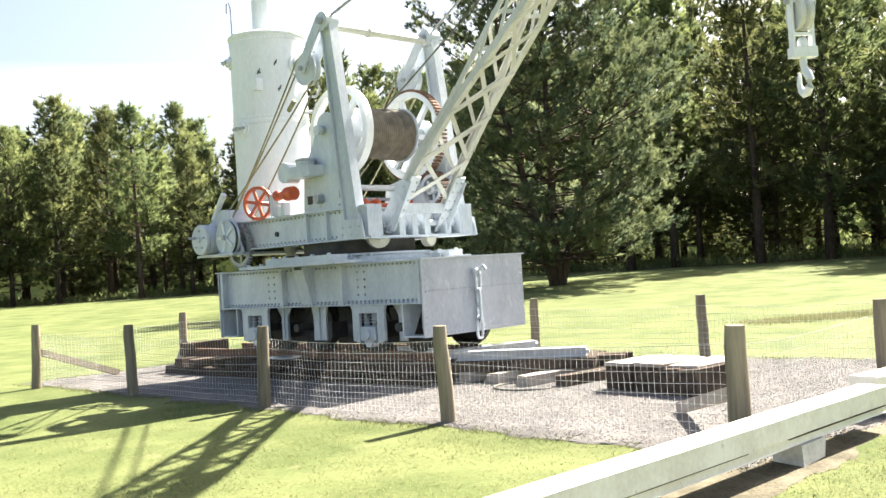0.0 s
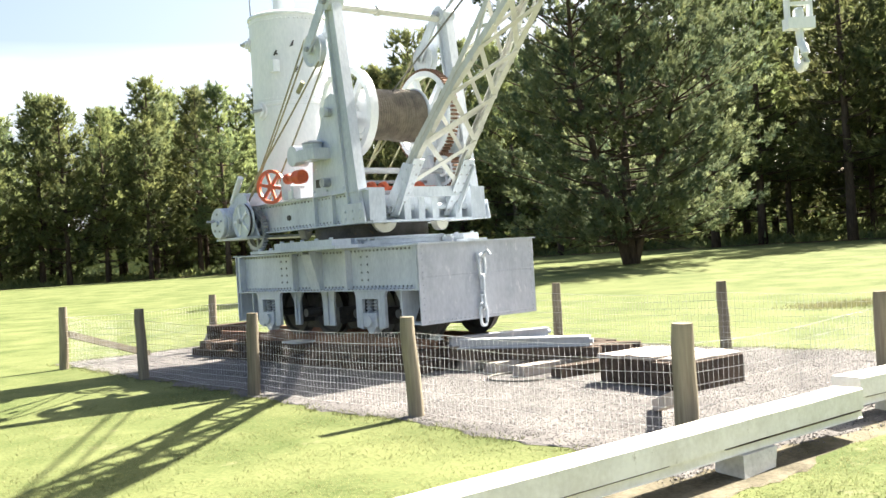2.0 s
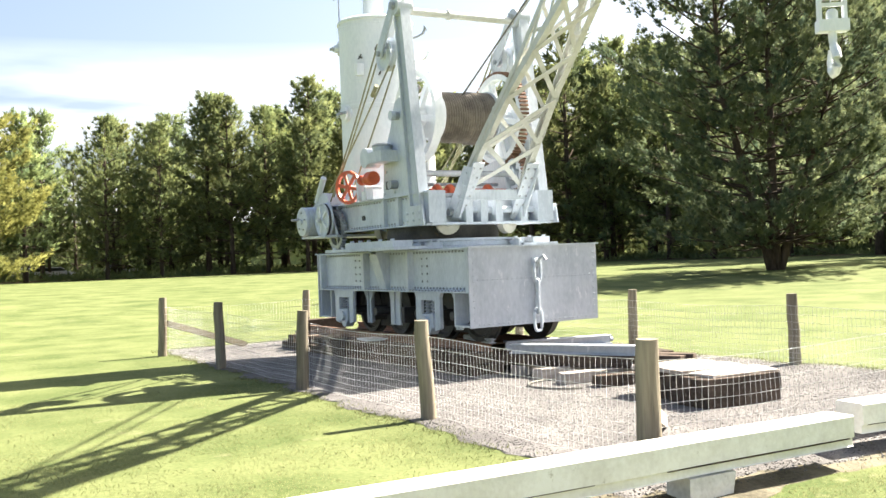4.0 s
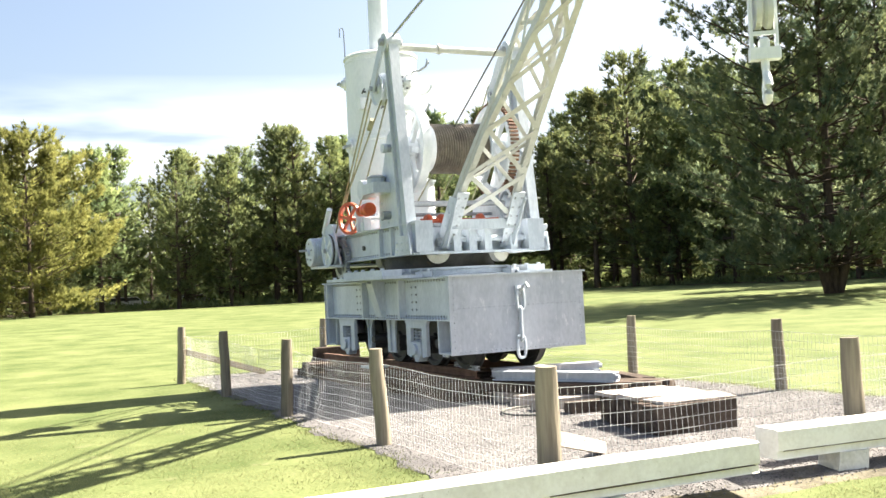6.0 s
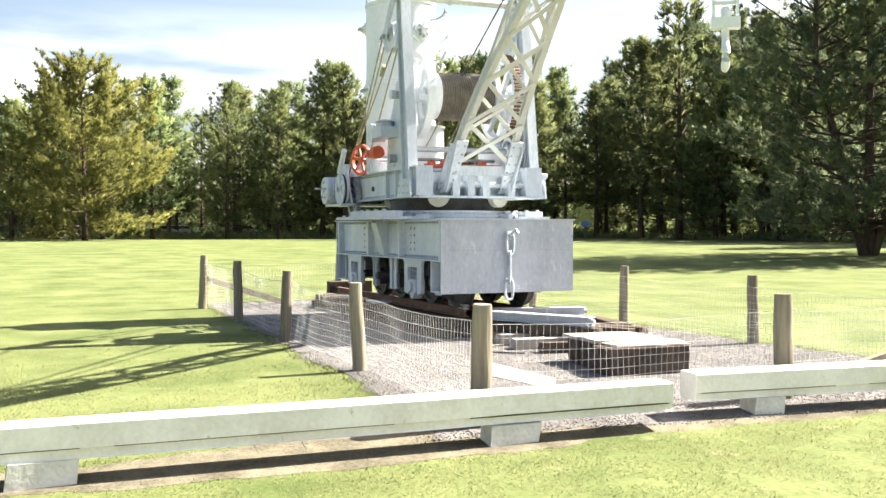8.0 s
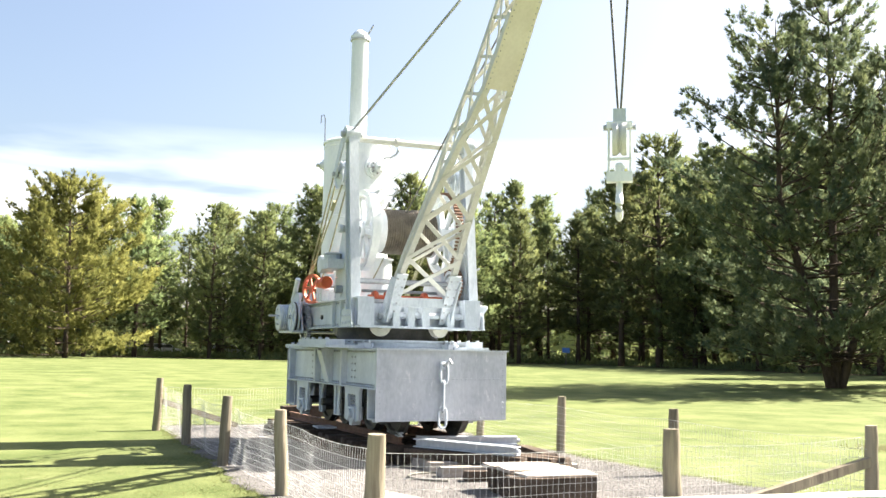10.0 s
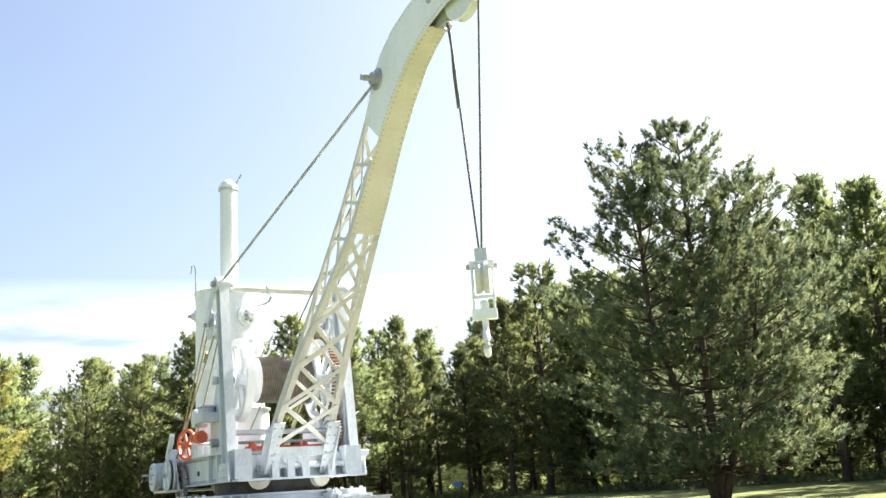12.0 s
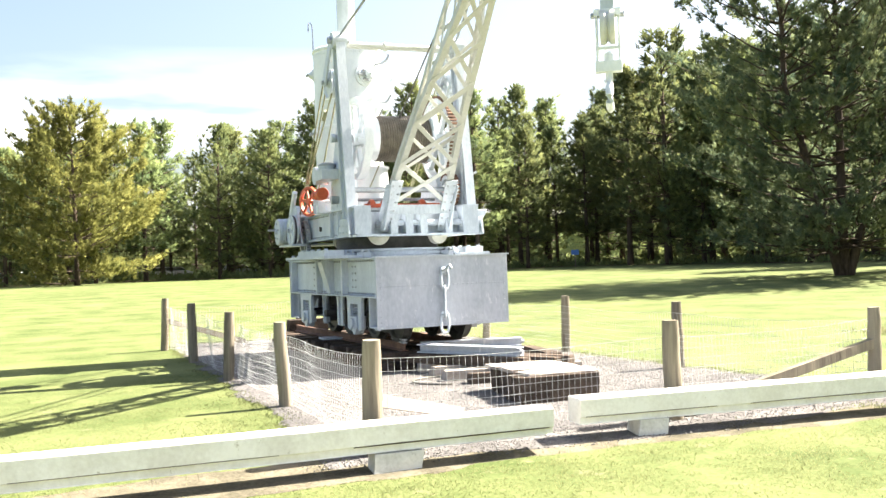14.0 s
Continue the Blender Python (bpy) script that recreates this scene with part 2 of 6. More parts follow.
def tube(bm, pts, r, n=6, cap=True):
    pts = [Vector(p) for p in pts]
    rows = []
    for i, p in enumerate(pts):
        d = (pts[min(i + 1, len(pts) - 1)] - pts[max(i - 1, 0)])
        a, b = ring_frame(d)
        rr = r(i / (len(pts) - 1)) if callable(r) else r
        rows.append([bm.verts.new(p + (a * math.cos(t) + b * math.sin(t)) * rr) for t in (2 * math.pi * k / n for k in range(n))])
    for q, s in zip(rows, rows[1:]):
        for i in range(n):
            bm.faces.new((q[i], q[(i + 1) % n], s[(i + 1) % n], s[i]))
    if cap:
        bm.faces.new(rows[0][::-1])
        bm.faces.new(rows[-1])
    return bm


def lathe(bm, origin, axis, profile, n=32, closed=False):
    """profile: rows of (radius, distance along axis)."""
    o, d = Vector(origin), Vector(axis).normalized()
    a, b = ring_frame(d)
    rows = []
    for r, h in profile:
        rows.append([bm.verts.new(o + d * h + (a * math.cos(t) + b * math.sin(t)) * max(r, 1e-4)) for t in (2 * math.pi * i / n for i in range(n))])
    pairs = list(zip(rows, rows[1:])) + ([(rows[-1], rows[0])] if closed else [])
    for q, s in pairs:
        for i in range(n):
            bm.faces.new((q[i], q[(i + 1) % n], s[(i + 1) % n], s[i]))
    return bm


def bar(bm, p0, p1, w, t, normal):
    """A flat bar from p0 to p1, w wide, t thick along normal."""
    p0, p1, nn = Vector(p0), Vector(p1), Vector(normal).normalized()
    d = (p1 - p0).normalized()
    s = d.cross(nn).normalized() * (w / 2)
    q = nn * (t / 2)
    v = [bm.verts.new(p + i * s + j * q) for p in (p0, p1) for i, j in ((-1, -1), (1, -1), (1, 1), (-1, 1))]
    bm.faces.new(v[3::-1])
    bm.faces.new(v[4:])
    for i in range(4):
        bm.faces.new((v[i], v[(i + 1) % 4], v[4 + (i + 1) % 4], v[4 + i]))
    return bm


def rivets(bm, places, normal, r=0.016):
    d = Vector(normal).normalized()
    a, b = ring_frame(d)
    for p in places:
        p = Vector(p)
        lo = [bm.verts.new(p + (a * math.cos(t) + b * math.sin(t)) * r) for t in (math.pi * i / 3 for i in range(6))]
        hi = [bm.verts.new(p + d * r * 0.7 + (a * math.cos(t) + b * math.sin(t)) * r * 0.55) for t in (math.pi * i / 3 for i in range(6))]
        for i in range(6):
            bm.faces.new((lo[i], lo[(i + 1) % 6], hi[(i + 1) % 6], hi[i]))
        bm.faces.new(hi)
    return bm


def line(p, q, step):
    p, q = Vector(p), Vector(q)
    n = max(1, int((q - p).length / step))
    return [p.lerp(q, i / n) for i in range(n + 1)]


def rim_and_hub(bm, c, axis, r, width, hub, rim):
    c, d = Vector(c), Vector(axis).normalized()
    h = width / 2
    lathe(bm, c, d, [(r, -h), (r, h), (r - rim, h), (r - rim, -h)], 40, True)
    lathe(bm, c, d, [(1e-4, -h * 1.3), (hub, -h * 1.3), (hub, h * 1.3), (1e-4, h * 1.3)], 16)
    return bm


def spoke(c, axis, r, width, hub, rim, i, count):
    c, d = Vector(c), Vector(axis).normalized()
    a, b = ring_frame(d)
    t = 2 * math.pi * i / count + 0.2
    e = a * math.cos(t) + b * math.sin(t)
    return bar(bmesh.new(), c + e * hub * 0.8, c + e * (r - rim * 0.6), rim * 1.0, width * 0.5, d)


def gear_teeth(bm, c, axis, r, width, count):
    c, d = Vector(c), Vector(axis).normalized()
    a, b = ring_frame(d)
    step = 2 * math.pi / count
    for i in range(count):
        t = i * step
        e = a * math.cos(t) + b * math.sin(t)
        bar(bm, c + e * (r - 0.01), c + e * (r + 0.045), r * step * 0.5, width, d)
    return bm


# ---- ground ----
def ground_z(x, y):
    d = math.hypot(x, y + 2)
    s = min(max((d - 14) / 45, 0), 1)
    z = 0.62 * s * s * (3 - 2 * s)
    near = min(max((26 - d) / 10, 0), 1)
    roll = 0.05 * math.sin(0.11 * x + 0.4) * math.sin(0.13 * y + 1.0) * (1 - near)
    dip = 0.06 * min(max((-6.2 - y) / 0.9, 0), 1) * min(max((20 + y) / 6, 0), 1) * min(max((14 - abs(x + 3)) / 4, 0), 1)
    return z + roll - dip


def axis_steps(near, step, far):
    a = list(np.arange(-near, near + 1e-6, step))
    d, s = near, step
    while d < far:
        s *= 1.22
        d += s
        a = [-d] + a + [d]
    return a


gx, gy = axis_steps(14, 0.4, 2600), axis_steps(14, 0.4, 2600)
gv = [(x - 3, y, ground_z(x - 3, y)) for y in gy for x in gx]
nx = len(gx)
gf = [(j * nx + i, j * nx + i + 1, (j + 1) * nx + i + 1, (j + 1) * nx + i) for j in range(len(gy) - 1) for i in range(nx - 1)]
ground_me = fast_mesh("ground", gv, gf, GRASS)
ground_me.shade_smooth()
tagged(new("ground", ground_me), "mown green lawn reaching to the pine woods", "lawn", kind="structure")


def patch(name, outline, z, mat, label, category, wobble=0.12, step=0.35):
    """A thin sheet with an uneven, feathered edge, draped on the ground."""
    pts = []
    for p, q in zip(outline, outline[1:] + outline[:1]):
        n = max(1, int(math.dist(p, q) / step))
        for i in range(n):
            x, y = p[0] + (q[0] - p[0]) * i / n, p[1] + (q[1] - p[1]) * i / n
            k = noise.noise((x * 1.3, y * 1.3, 4.0)) * wobble + noise.noise((x * 4, y * 4, 9.0)) * wobble * 0.6
            pts.append((x + k, y + k * 0.7))
    bm = bmesh.new()
    bmesh.ops.triangulate(bm, faces=[bm.faces.new([bm.verts.new((x, y, 0)) for x, y in pts])])
    for k in range(-34, 35):
        for co, no in (((k * 0.4 - 0.2, 0, 0), (1, 0, 0)), ((0, k * 0.4, 0), (0, 1, 0))):
            bmesh.ops.bisect_plane(bm, geom=bm.verts[:] + bm.edges[:] + bm.faces[:], plane_co=co, plane_no=no, dist=1e-5)
    for v in bm.verts:
        v.co.z = ground_z(v.co.x, v.co.y) + (z if not v.is_boundary else z * 0.4)
    for f in bm.faces:
        if f.normal.z < 0:
            f.normal_flip()
    return tagged(part(name, bm, mat, None), label, category, kind="structure"), pts


PAD = [(-3.55, -2.4), (-3.35, -4.2), (-3.3, -5.6), (-3.5, -6.75), (0.9, -6.7), (4.1, -6.3), (4.0, -4.9), (3.3, -1.6), (2.9, 2.6), (2.6, 8.6), (-0.5, 9.2), (-4.0, 8.9), (-3.85, 4.2), (-3.55, 0.4)]
pad, pad_edge = patch("gravel_pad", PAD, 0.014, GRAVEL, "grey gravel bed under and round the crane", "gravel", wobble=0.22, step=0.12)
DIRT = [(-12.5, -6.95), (-7, -6.75), (-3.6, -6.3), (-2.9, -6.2), (0.8, -6.05), (4.2, -6.2), (4.6, -6.75), (2.2, -6.95), (-1.4, -6.98), (-3.6, -7.3), (-7.0, -7.45), (-12.5, -7.8)]
dirt, dirt_edge = patch("soil_strip", DIRT, 0.007, SOIL, "strip of bare brown soil under the white beams", "soil", wobble=0.25, step=0.14)


def inside(px, py, poly):
    hit = np.zeros(len(px), bool)
    for (x0, y0), (x1, y1) in zip(poly, poly[1:] + poly[:1]):
        if y0 != y1:
            hit ^= ((y0 > py) != (y1 > py)) & (px < (x1 - x0) * (py - y0) / (y1 - y0) + x0)
    return hit


# ---- the crane ----
CX, CY, SLEW_DEG = -0.22, 3.1, 2.7
CAR = pose(-0.02, -0.01, 0, 0, 0, 5.8)
SLEW = pose(CX, CY, 0, 0, 0, SLEW_DEG)
crane = thing("railway_crane", pose(-0.3, 2.6, 0.47), "pale grey riveted steam railway crane standing on short track", "crane")


def cp(name, bm, mat=PAINT, label="", parent=None, smooth=False, bevel=0.0):
    """A part of the fixed carriage."""
    return part(name, bm, mat, parent or crane, label, CAR, smooth, bevel)


def sp(name, bm, mat=PAINT, label="", parent=None, smooth=False, bevel=0.0):
    """A part of the slewing superstructure, in its own axes."""
    return part(name, bm, mat, parent or crane, label, SLEW, smooth, bevel)


L = 5.17
# end plates
for y, out in ((0.0, -1), (L, 1)):
    bm = bx(-1.205, 1.205, min(y, y - out * 0.025), max(y, y - out * 0.025), 0.745, 1.915)
    end_plate = cp("end_plate", bm, PLATE, "large weathered grey end plate", bevel=0.004)
    bm = bx(-1.225, 1.225, y - 0.045 if out < 0 else y - 0.11, y + 0.11 if out < 0 else y + 0.045, 1.912, 1.934)
    cp("top_angle", bm, PAINT, parent=end_plate, bevel=0.004)
    yy = y + out * 0.001
    pl = line((-1.14, yy, 0.79), (1.14, yy, 0.79), 0.085) + line((-1.14, yy, 1.44), (1.14, yy, 1.44), 0.085)
    pl += line((-1.135, yy, 0.86), (-1.135, yy, 1.88), 0.09) + line((1.135, yy, 0.86), (1.135, yy, 1.88), 0.09)
    cp("rivets", rivets(bmesh.new(), pl, (0, out, 0), 0.015), PLATE, parent=end_plate)

# side girders
for s in (-1, 1):
    xo = s * 1.07
    bm = bmesh.new()
    box(bm, min(xo, xo - s * 0.02), max(xo, xo - s * 0.02), 0.03, L - 0.03, 1.28, 1.90)
    girder = cp("side_girder", bm, PAINT, "riveted plate side girder")
    cp("top_flange", bx(min(s * 1.0, s * 1.185), max(s * 1.0, s * 1.185), 0.03, L - 0.03, 1.903, 1.925), PAINT, parent=girder, bevel=0.004)
    cp("bottom_flange", bx(min(s * 1.0, s * 1.2), max(s * 1.0, s * 1.2), 0.03, L - 0.03, 1.255, 1.277), PAINT, parent=girder, bevel=0.004)
    for y in (5.09, 3.36, 1.83, 0.09):
        cp("stiffener", bx(min(xo, s * 1.19), max(xo, s * 1.19), y - 0.035, y + 0.035, 1.277, 1.903), PAINT, parent=girder, bevel=0.003)
    pl = []
    for z in (1.315, 1.875):
        pl += line((s * 1.071, 0.15, z), (s * 1.071, L - 0.15, z), 0.095)
    pl += line((s * 1.165, 0.15, 1.2775), (s * 1.165, L - 0.15, 1.2775), 0.095)
    for y in (1.38, 1.54, 3.68, 3.84):
        pl += line((s * 1.071, y, 1.42), (s * 1.071, y, 1.78), 0.12)
    cp("rivets", rivets(bmesh.new(), pl, (s, 0, 0), 0.021), STUD, parent=girder)
    # deep bracket that carries the turntable bearer
    bm = prism(bmesh.new(), [(s * 1.07, 1.28), (s * 1.13, 1.28), (s * 1.30, 1.84), (s * 1.30, 1.93), (s * 1.07, 1.93)], "y", 2.60, 2.63)
    prism(bm, [(s * 1.07, 1.28), (s * 1.13, 1.28), (s * 1.30, 1.84), (s * 1.30, 1.93), (s * 1.07, 1.93)], "y", 2.83, 2.86)
    bar(bm, (s * 1.13, 2.73, 1.28), (s * 1.30, 2.73, 1.88), 0.23, 0.02, (s * 0.9, 0, -0.45))
    cp("bearer_bracket", bm, PAINT)
    # underframe: hornplates with axleboxes, hollow end brackets, hanging brackets
    for y in (4.17, 1.25):
        out = [(y - 0.40, 1.252), (y + 0.40, 1.252), (y + 0.36, 1.18), (y + 0.36, 0.70), (y + 0.2, 0.66), (y + 0.2, 1.13), (y - 0.2, 1.13), (y - 0.2, 0.66), (y - 0.36, 0.70), (y - 0.36, 1.18)]
        bm = prism(bmesh.new(), out, "x", s * 1.14 - 0.03, s * 1.14 + 0.03)
        horn = cp("hornplate", bm, PAINT, bevel=0.004)
        bm = bx(s * 1.10 - 0.09, s * 1.10 + 0.09, y - 0.17, y + 0.17, 0.70, 0.92)
        prism(bm, [(y - 0.12, 0.70), (y + 0.12, 0.70), (y + 0.05, 0.60), (y - 0.05, 0.60)], "x", s * 1.10 - 0.08, s * 1.10 + 0.08)
        cyl(bm, (s * 1.15, y, 0.80), (s * 1.24, y, 0.80), 0.085, n=18)
        cp("axlebox", bm, PAINT, parent=horn, bevel=0.006)
        for dy in (-0.09, 0.09):
            bm = lathe(bmesh.new(), (s * 1.10, y + dy, 0.92), (0, 0, 1), [(0.03, 0)] + [(0.05 + 0.014 * math.sin(k * 1.57), 0.0125 * k) for k in range(17)] + [(0.03, 0.2)], 14)
            cp("spring", bm, STEEL, parent=horn)
    for y0, y1 in ((0.04, 0.48), (4.70, 5.13)):
        bm = bmesh.new()
        for yy in (y0, y1):
            prism(bm, [(s * 0.7, 1.25), (s * 1.17, 1.25), (s * 1.17, 0.76), (s * 0.95, 0.76)], "y", yy - 0.015, yy + 0.015)
        box(bm, min(s * 0.72, s * 0.75), max(s * 0.72, s * 0.75), y0, y1, 0.85, 1.25)
        box(bm, min(s * 0.9, s * 1.17), max(s * 0.9, s * 1.17), y0, y1, 0.75, 0.775)
        cp("end_bracket", bm, PAINT, "hollow plate bracket behind the end plate", bevel=0.003)
    for y, hw2 in ((3.60, 0.08), (2.66, 0.16), (0.70, 0.08)):
        bm = prism(bmesh.new(), [(y - 0.2, 1.254), (y + 0.2, 1.254), (y + hw2, 1.08), (y + hw2, 0.68), (y - hw2, 0.68), (y - hw2, 1.08)], "x", s * 0.94 - 0.02, s * 0.94 + 0.02)
        box(bm, s * 0.94 - 0.05, s * 0.94 + 0.08, y - 0.02, y + 0.02, 0.70, 1.25)
        cp("hanging_bracket", bm, PAINT, bevel=0.003)

# inner floor of the carriage and wheels
cp("carriage_deck", bx(-1.0, 1.0, 0.05, L - 0.05, 1.85, 1.90), PAINT)
# inner frames, carried down in dark iron as shade between the wheels
for x in (-0.42, 0.42):
    cp("frame_beam", bx(x - 0.03, x + 0.03, 0.1, L - 0.1, 0.74, 1.85), DARK)
for y in (0.66, 1.72, 3.12, 4.17):
    bm = cyl(bmesh.new(), (-1.1, y, 0.90), (1.1, y, 0.90), 0.07, n=14)
    axle = cp("axle", bm, DARK, smooth=True)
    for s in (-1, 1):
        x = s * 0.56
        bm = lathe(bmesh.new(), (x, y, 0.90), (s, 0, 0), [(0.001, -0.03), (0.09, -0.05), (0.12, -0.02), (0.33, -0.015), (0.36, -0.06), (0.46, -0.07), (0.46, -0.04), (0.43, -0.03), (0.425, 0.07), (0.36, 0.07), (0.33, 0.03), (0.12, 0.03), (0.10, 0.08), (0.001, 0.08)], 32)
        cp("wheel", bm, DARK, "flanged iron railway wheel", parent=axle, smooth=True)

# dark bars and blocks added to fill the shaded openings between the wheels
for y in (1.2, 2.42, 3.65):
    bm = bx(-0.95, 0.95, y - 0.05, y + 0.05, 0.72, 0.98)
    beam = cp("brake_beam", bm, DARK, bevel=0.01)
    for s in (-1, 1):
        cp("brake_shoe", prism(bmesh.new(), [(y - 0.2, 0.60), (y + 0.2, 0.60), (y + 0.14, 1.2), (y - 0.14, 1.2)], "x", s * 0.56 - 0.05, s * 0.56 + 0.05), DARK, parent=beam, bevel=0.01)

# turntable
bm = lathe(bmesh.new(), (0, 2.6, 1.925), (0, 0, 1), [(1.30, 0), (1.30, 0.035), (1.22, 0.05), (1.20, 0.12), (1.24, 0.13), (1.24, 0.165), (1.02, 0.165), (1.0, 0.05), (0.3, 0.05), (0.3, 0.0)], 64)
cp("turntable_ring", bm, PAINT, "round turntable path", smooth=True)
for s in (-1, 1):
    bm = bx(min(s * 0.9, s * 1.62), max(s * 0.9, s * 1.62), 1.45, 3.92, 1.935, 1.985)
    bearer = cp("turntable_bearer", bm, PAINT, bevel=0.006)
    bm = bx(min(s * 1.2, s * 1.56), max(s * 1.2, s * 1.56), 1.6, 3.25, 1.985, 2.085)
    cp("bearer_cap", bm, PAINT, parent=bearer, bevel=0.012)
    bm = bmesh.new()
    for y in (1.7, 2.1, 2.5, 2.8, 3.1, 3.45, 3.8):
        cyl(bm, (s * 1.5, y, 1.985), (s * 1.5, y, 2.115 if 1.6 < y < 3.25 else 2.02), 0.035, n=6)
    cp("bolts", bm, PAINT, parent=bearer)
# clips on the ring
for ang in (-38, -52, 218, 232, 180, 0):
    a = radians(ang)
    c = Vector((1.32 * math.cos(a), 2.6 + 1.32 * math.sin(a), 1.96))
    bm = bx(-0.13, 0.13, -0.08, 0.08, -0.02, 0.07)
    cyl(bm, (-0.06, 0, 0.07), (-0.06, 0, 0.115), 0.03, n=6)
    cyl(bm, (0.06, 0, 0.07), (0.06, 0, 0.115), 0.03, n=6)
    part("ring_clip", bm, PAINT, crane, "", CAR @ pose(c.x, c.y, c.z, 0, 0, ang + 90), bevel=0.006)

# chain on the end plate
bm = bx(-0.07, 0.07, -0.03, -0.002, 1.60, 1.74)
tube(bm, [(0.0, -0.02, 1.66), (0.02, -0.10, 1.72), (0.05, -0.14, 1.76), (0.07, -0.17, 1.70)], 0.028, 8)
chain_hook = cp("chain_hook", bm, PAINT, "drawhook on the end plate", smooth=True)


def chain_link(z0, z1, turn, x, r=0.024, w=0.075):
    pts = []
    for i in range(25):
        t = 2 * math.pi * i / 24
        zz = (z0 + z1) / 2 + math.sin(t) * ((z1 - z0) / 2 - w) + (w * math.sin(t))
        off = w * math.copysign(abs(math.cos(t)) ** 0.5, math.cos(t))
        pts.append((x + off * math.cos(turn), -0.075 + off * math.sin(turn) * 0.6, zz))
    return tube(bmesh.new(), pts, r, 8, cap=False)


for i, (z0, z1, t) in enumerate(((1.36, 1.71, 0.3), (1.13, 1.41, 1.3), (0.90, 1.19, 1.35), (0.64, 0.97, 0.15))):
    cp("chain_link", chain_link(z0, z1, t, -0.02 - 0.006 * i), PAINT, parent=chain_hook, smooth=True)

# ---- superstructure: bed ----
for s in (-1, 1):
    bm = bmesh.new()
    xo = s * 1.1
    box(bm, min(xo, xo - s * 0.02), max(xo, xo - s * 0.02), -2.02, 2.3, 2.33, 2.80)
    bed = sp("bed_girder", bm, PAINT, "riveted side girder of the revolving bed")
    sp("top_flange", bx(min(s * 0.98, s * 1.19), max(s * 0.98, s * 1.19), -2.02, 2.3, 2.803, 2.825), PAINT, parent=bed, bevel=0.004)
    sp("bottom_flange", bx(min(s * 0.98, s * 1.19), max(s * 0.98, s * 1.19), -2.02, 2.3, 2.305, 2.327), PAINT, parent=bed, bevel=0.004)
    for v in (1.55, -0.43, -0.98):
        sp("stiffener", bx(min(xo, s * 1.17), max(xo, s * 1.17), v - 0.03, v + 0.03, 2.327, 2.803), PAINT, parent=bed, bevel=0.003)
    pl = line((s * 1.101, -1.95, 2.37), (s * 1.101, 2.25, 2.37), 0.11) + line((s * 1.101, -1.95, 2.765), (s * 1.101, 2.25, 2.765), 0.11)
    pl += line((s * 1.15, -1.95, 2.327), (s * 1.15, 2.25, 2.327), 0.11)
    sp("rivets", rivets(bmesh.new(), pl, (s, 0, 0), 0.02), STUD, parent=bed)
    sp("bed_plug", cyl(bmesh.new(), (s * 1.1, 0.48, 2.53), (s * 1.135, 0.48, 2.53), 0.045, n=12), DARK, parent=bed)
bm = bx(-1.07, 1.07, -1.5, 2.25, 2.42, 2.50)
sp("bed_floor", bm, PAINT)
# front of the bed: plate, cross rails and upright webs
front = sp("bed_front", bx(-1.06, 1.08, -1.78, -1.74, 2.32, 2.74), PAINT, "front plate of the revolving bed")
sp("front_rail", bx(-1.1, 1.12, -2.04, -1.70, 2.30, 2.335), PAINT, parent=front, bevel=0.005)
for u in (-0.98, -0.42, -0.14, 0.14, 0.62, 0.98):
    sp("front_web", bx(u - 0.065, u + 0.065, -2.03, -1.78, 2.336, 2.74 if abs(u) > 0.5 else 2.68), PAINT, parent=front, bevel=0.006)
sp("front_tube", cyl(bmesh.new(), (-0.62, -1.88, 2.53), (0.98, -1.88, 2.53), 0.055, n=14), PAINT, parent=front, smooth=True)
for u in (-1.0, 1.04):
    bm = bx(u - 0.15, u + 0.15, -2.04, -1.72, 2.34, 2.84)
    sp("corner_casting", bm, PAINT, parent=front, bevel=0.03)
for u, v in ((-0.58, -1.60), (0.55, -1.60), (-0.62, 0.8), (0.6, 0.8)):
    c = Vector((u, v, 2.345))
    d = Vector((u, v, 0)).normalized()
    bm = lathe(bmesh.new(), c, d, [(0.001, -0.1), (0.06, -0.1), (0.07, -0.06), (0.19, -0.05), (0.195, -0.06), (0.195, 0.06), (0.19, 0.05), (0.07, 0.06), (0.05, 0.1), (0.001, 0.1)], 28)
    sp("roller", bm, BEIGE, "live roller on the turntable path", smooth=True)
    sp("roller_bracket", bx(u - 0.04, u + 0.04, v - 0.04, v + 0.3 * (1 if v < 0 else -1) if v < 0 else v + 0.04, 2.30, 2.46) if v < 0 else bx(u - 0.04, u + 0.04, v - 0.3, v + 0.04, 2.30, 2.46), PAINT)
# assumed central disc, dark so that the gap under the bed reads shaded
sp("slewing_rack", lathe(bmesh.new(), (-0.06, -0.48, 2.0), (0, 0, 1), [(0.001, 0.0), (0.97, 0.0), (0.97, 0.34), (0.001, 0.34)], 48), DARK, "assumed dark disc that fills the shaded gap under the bed", smooth=True)

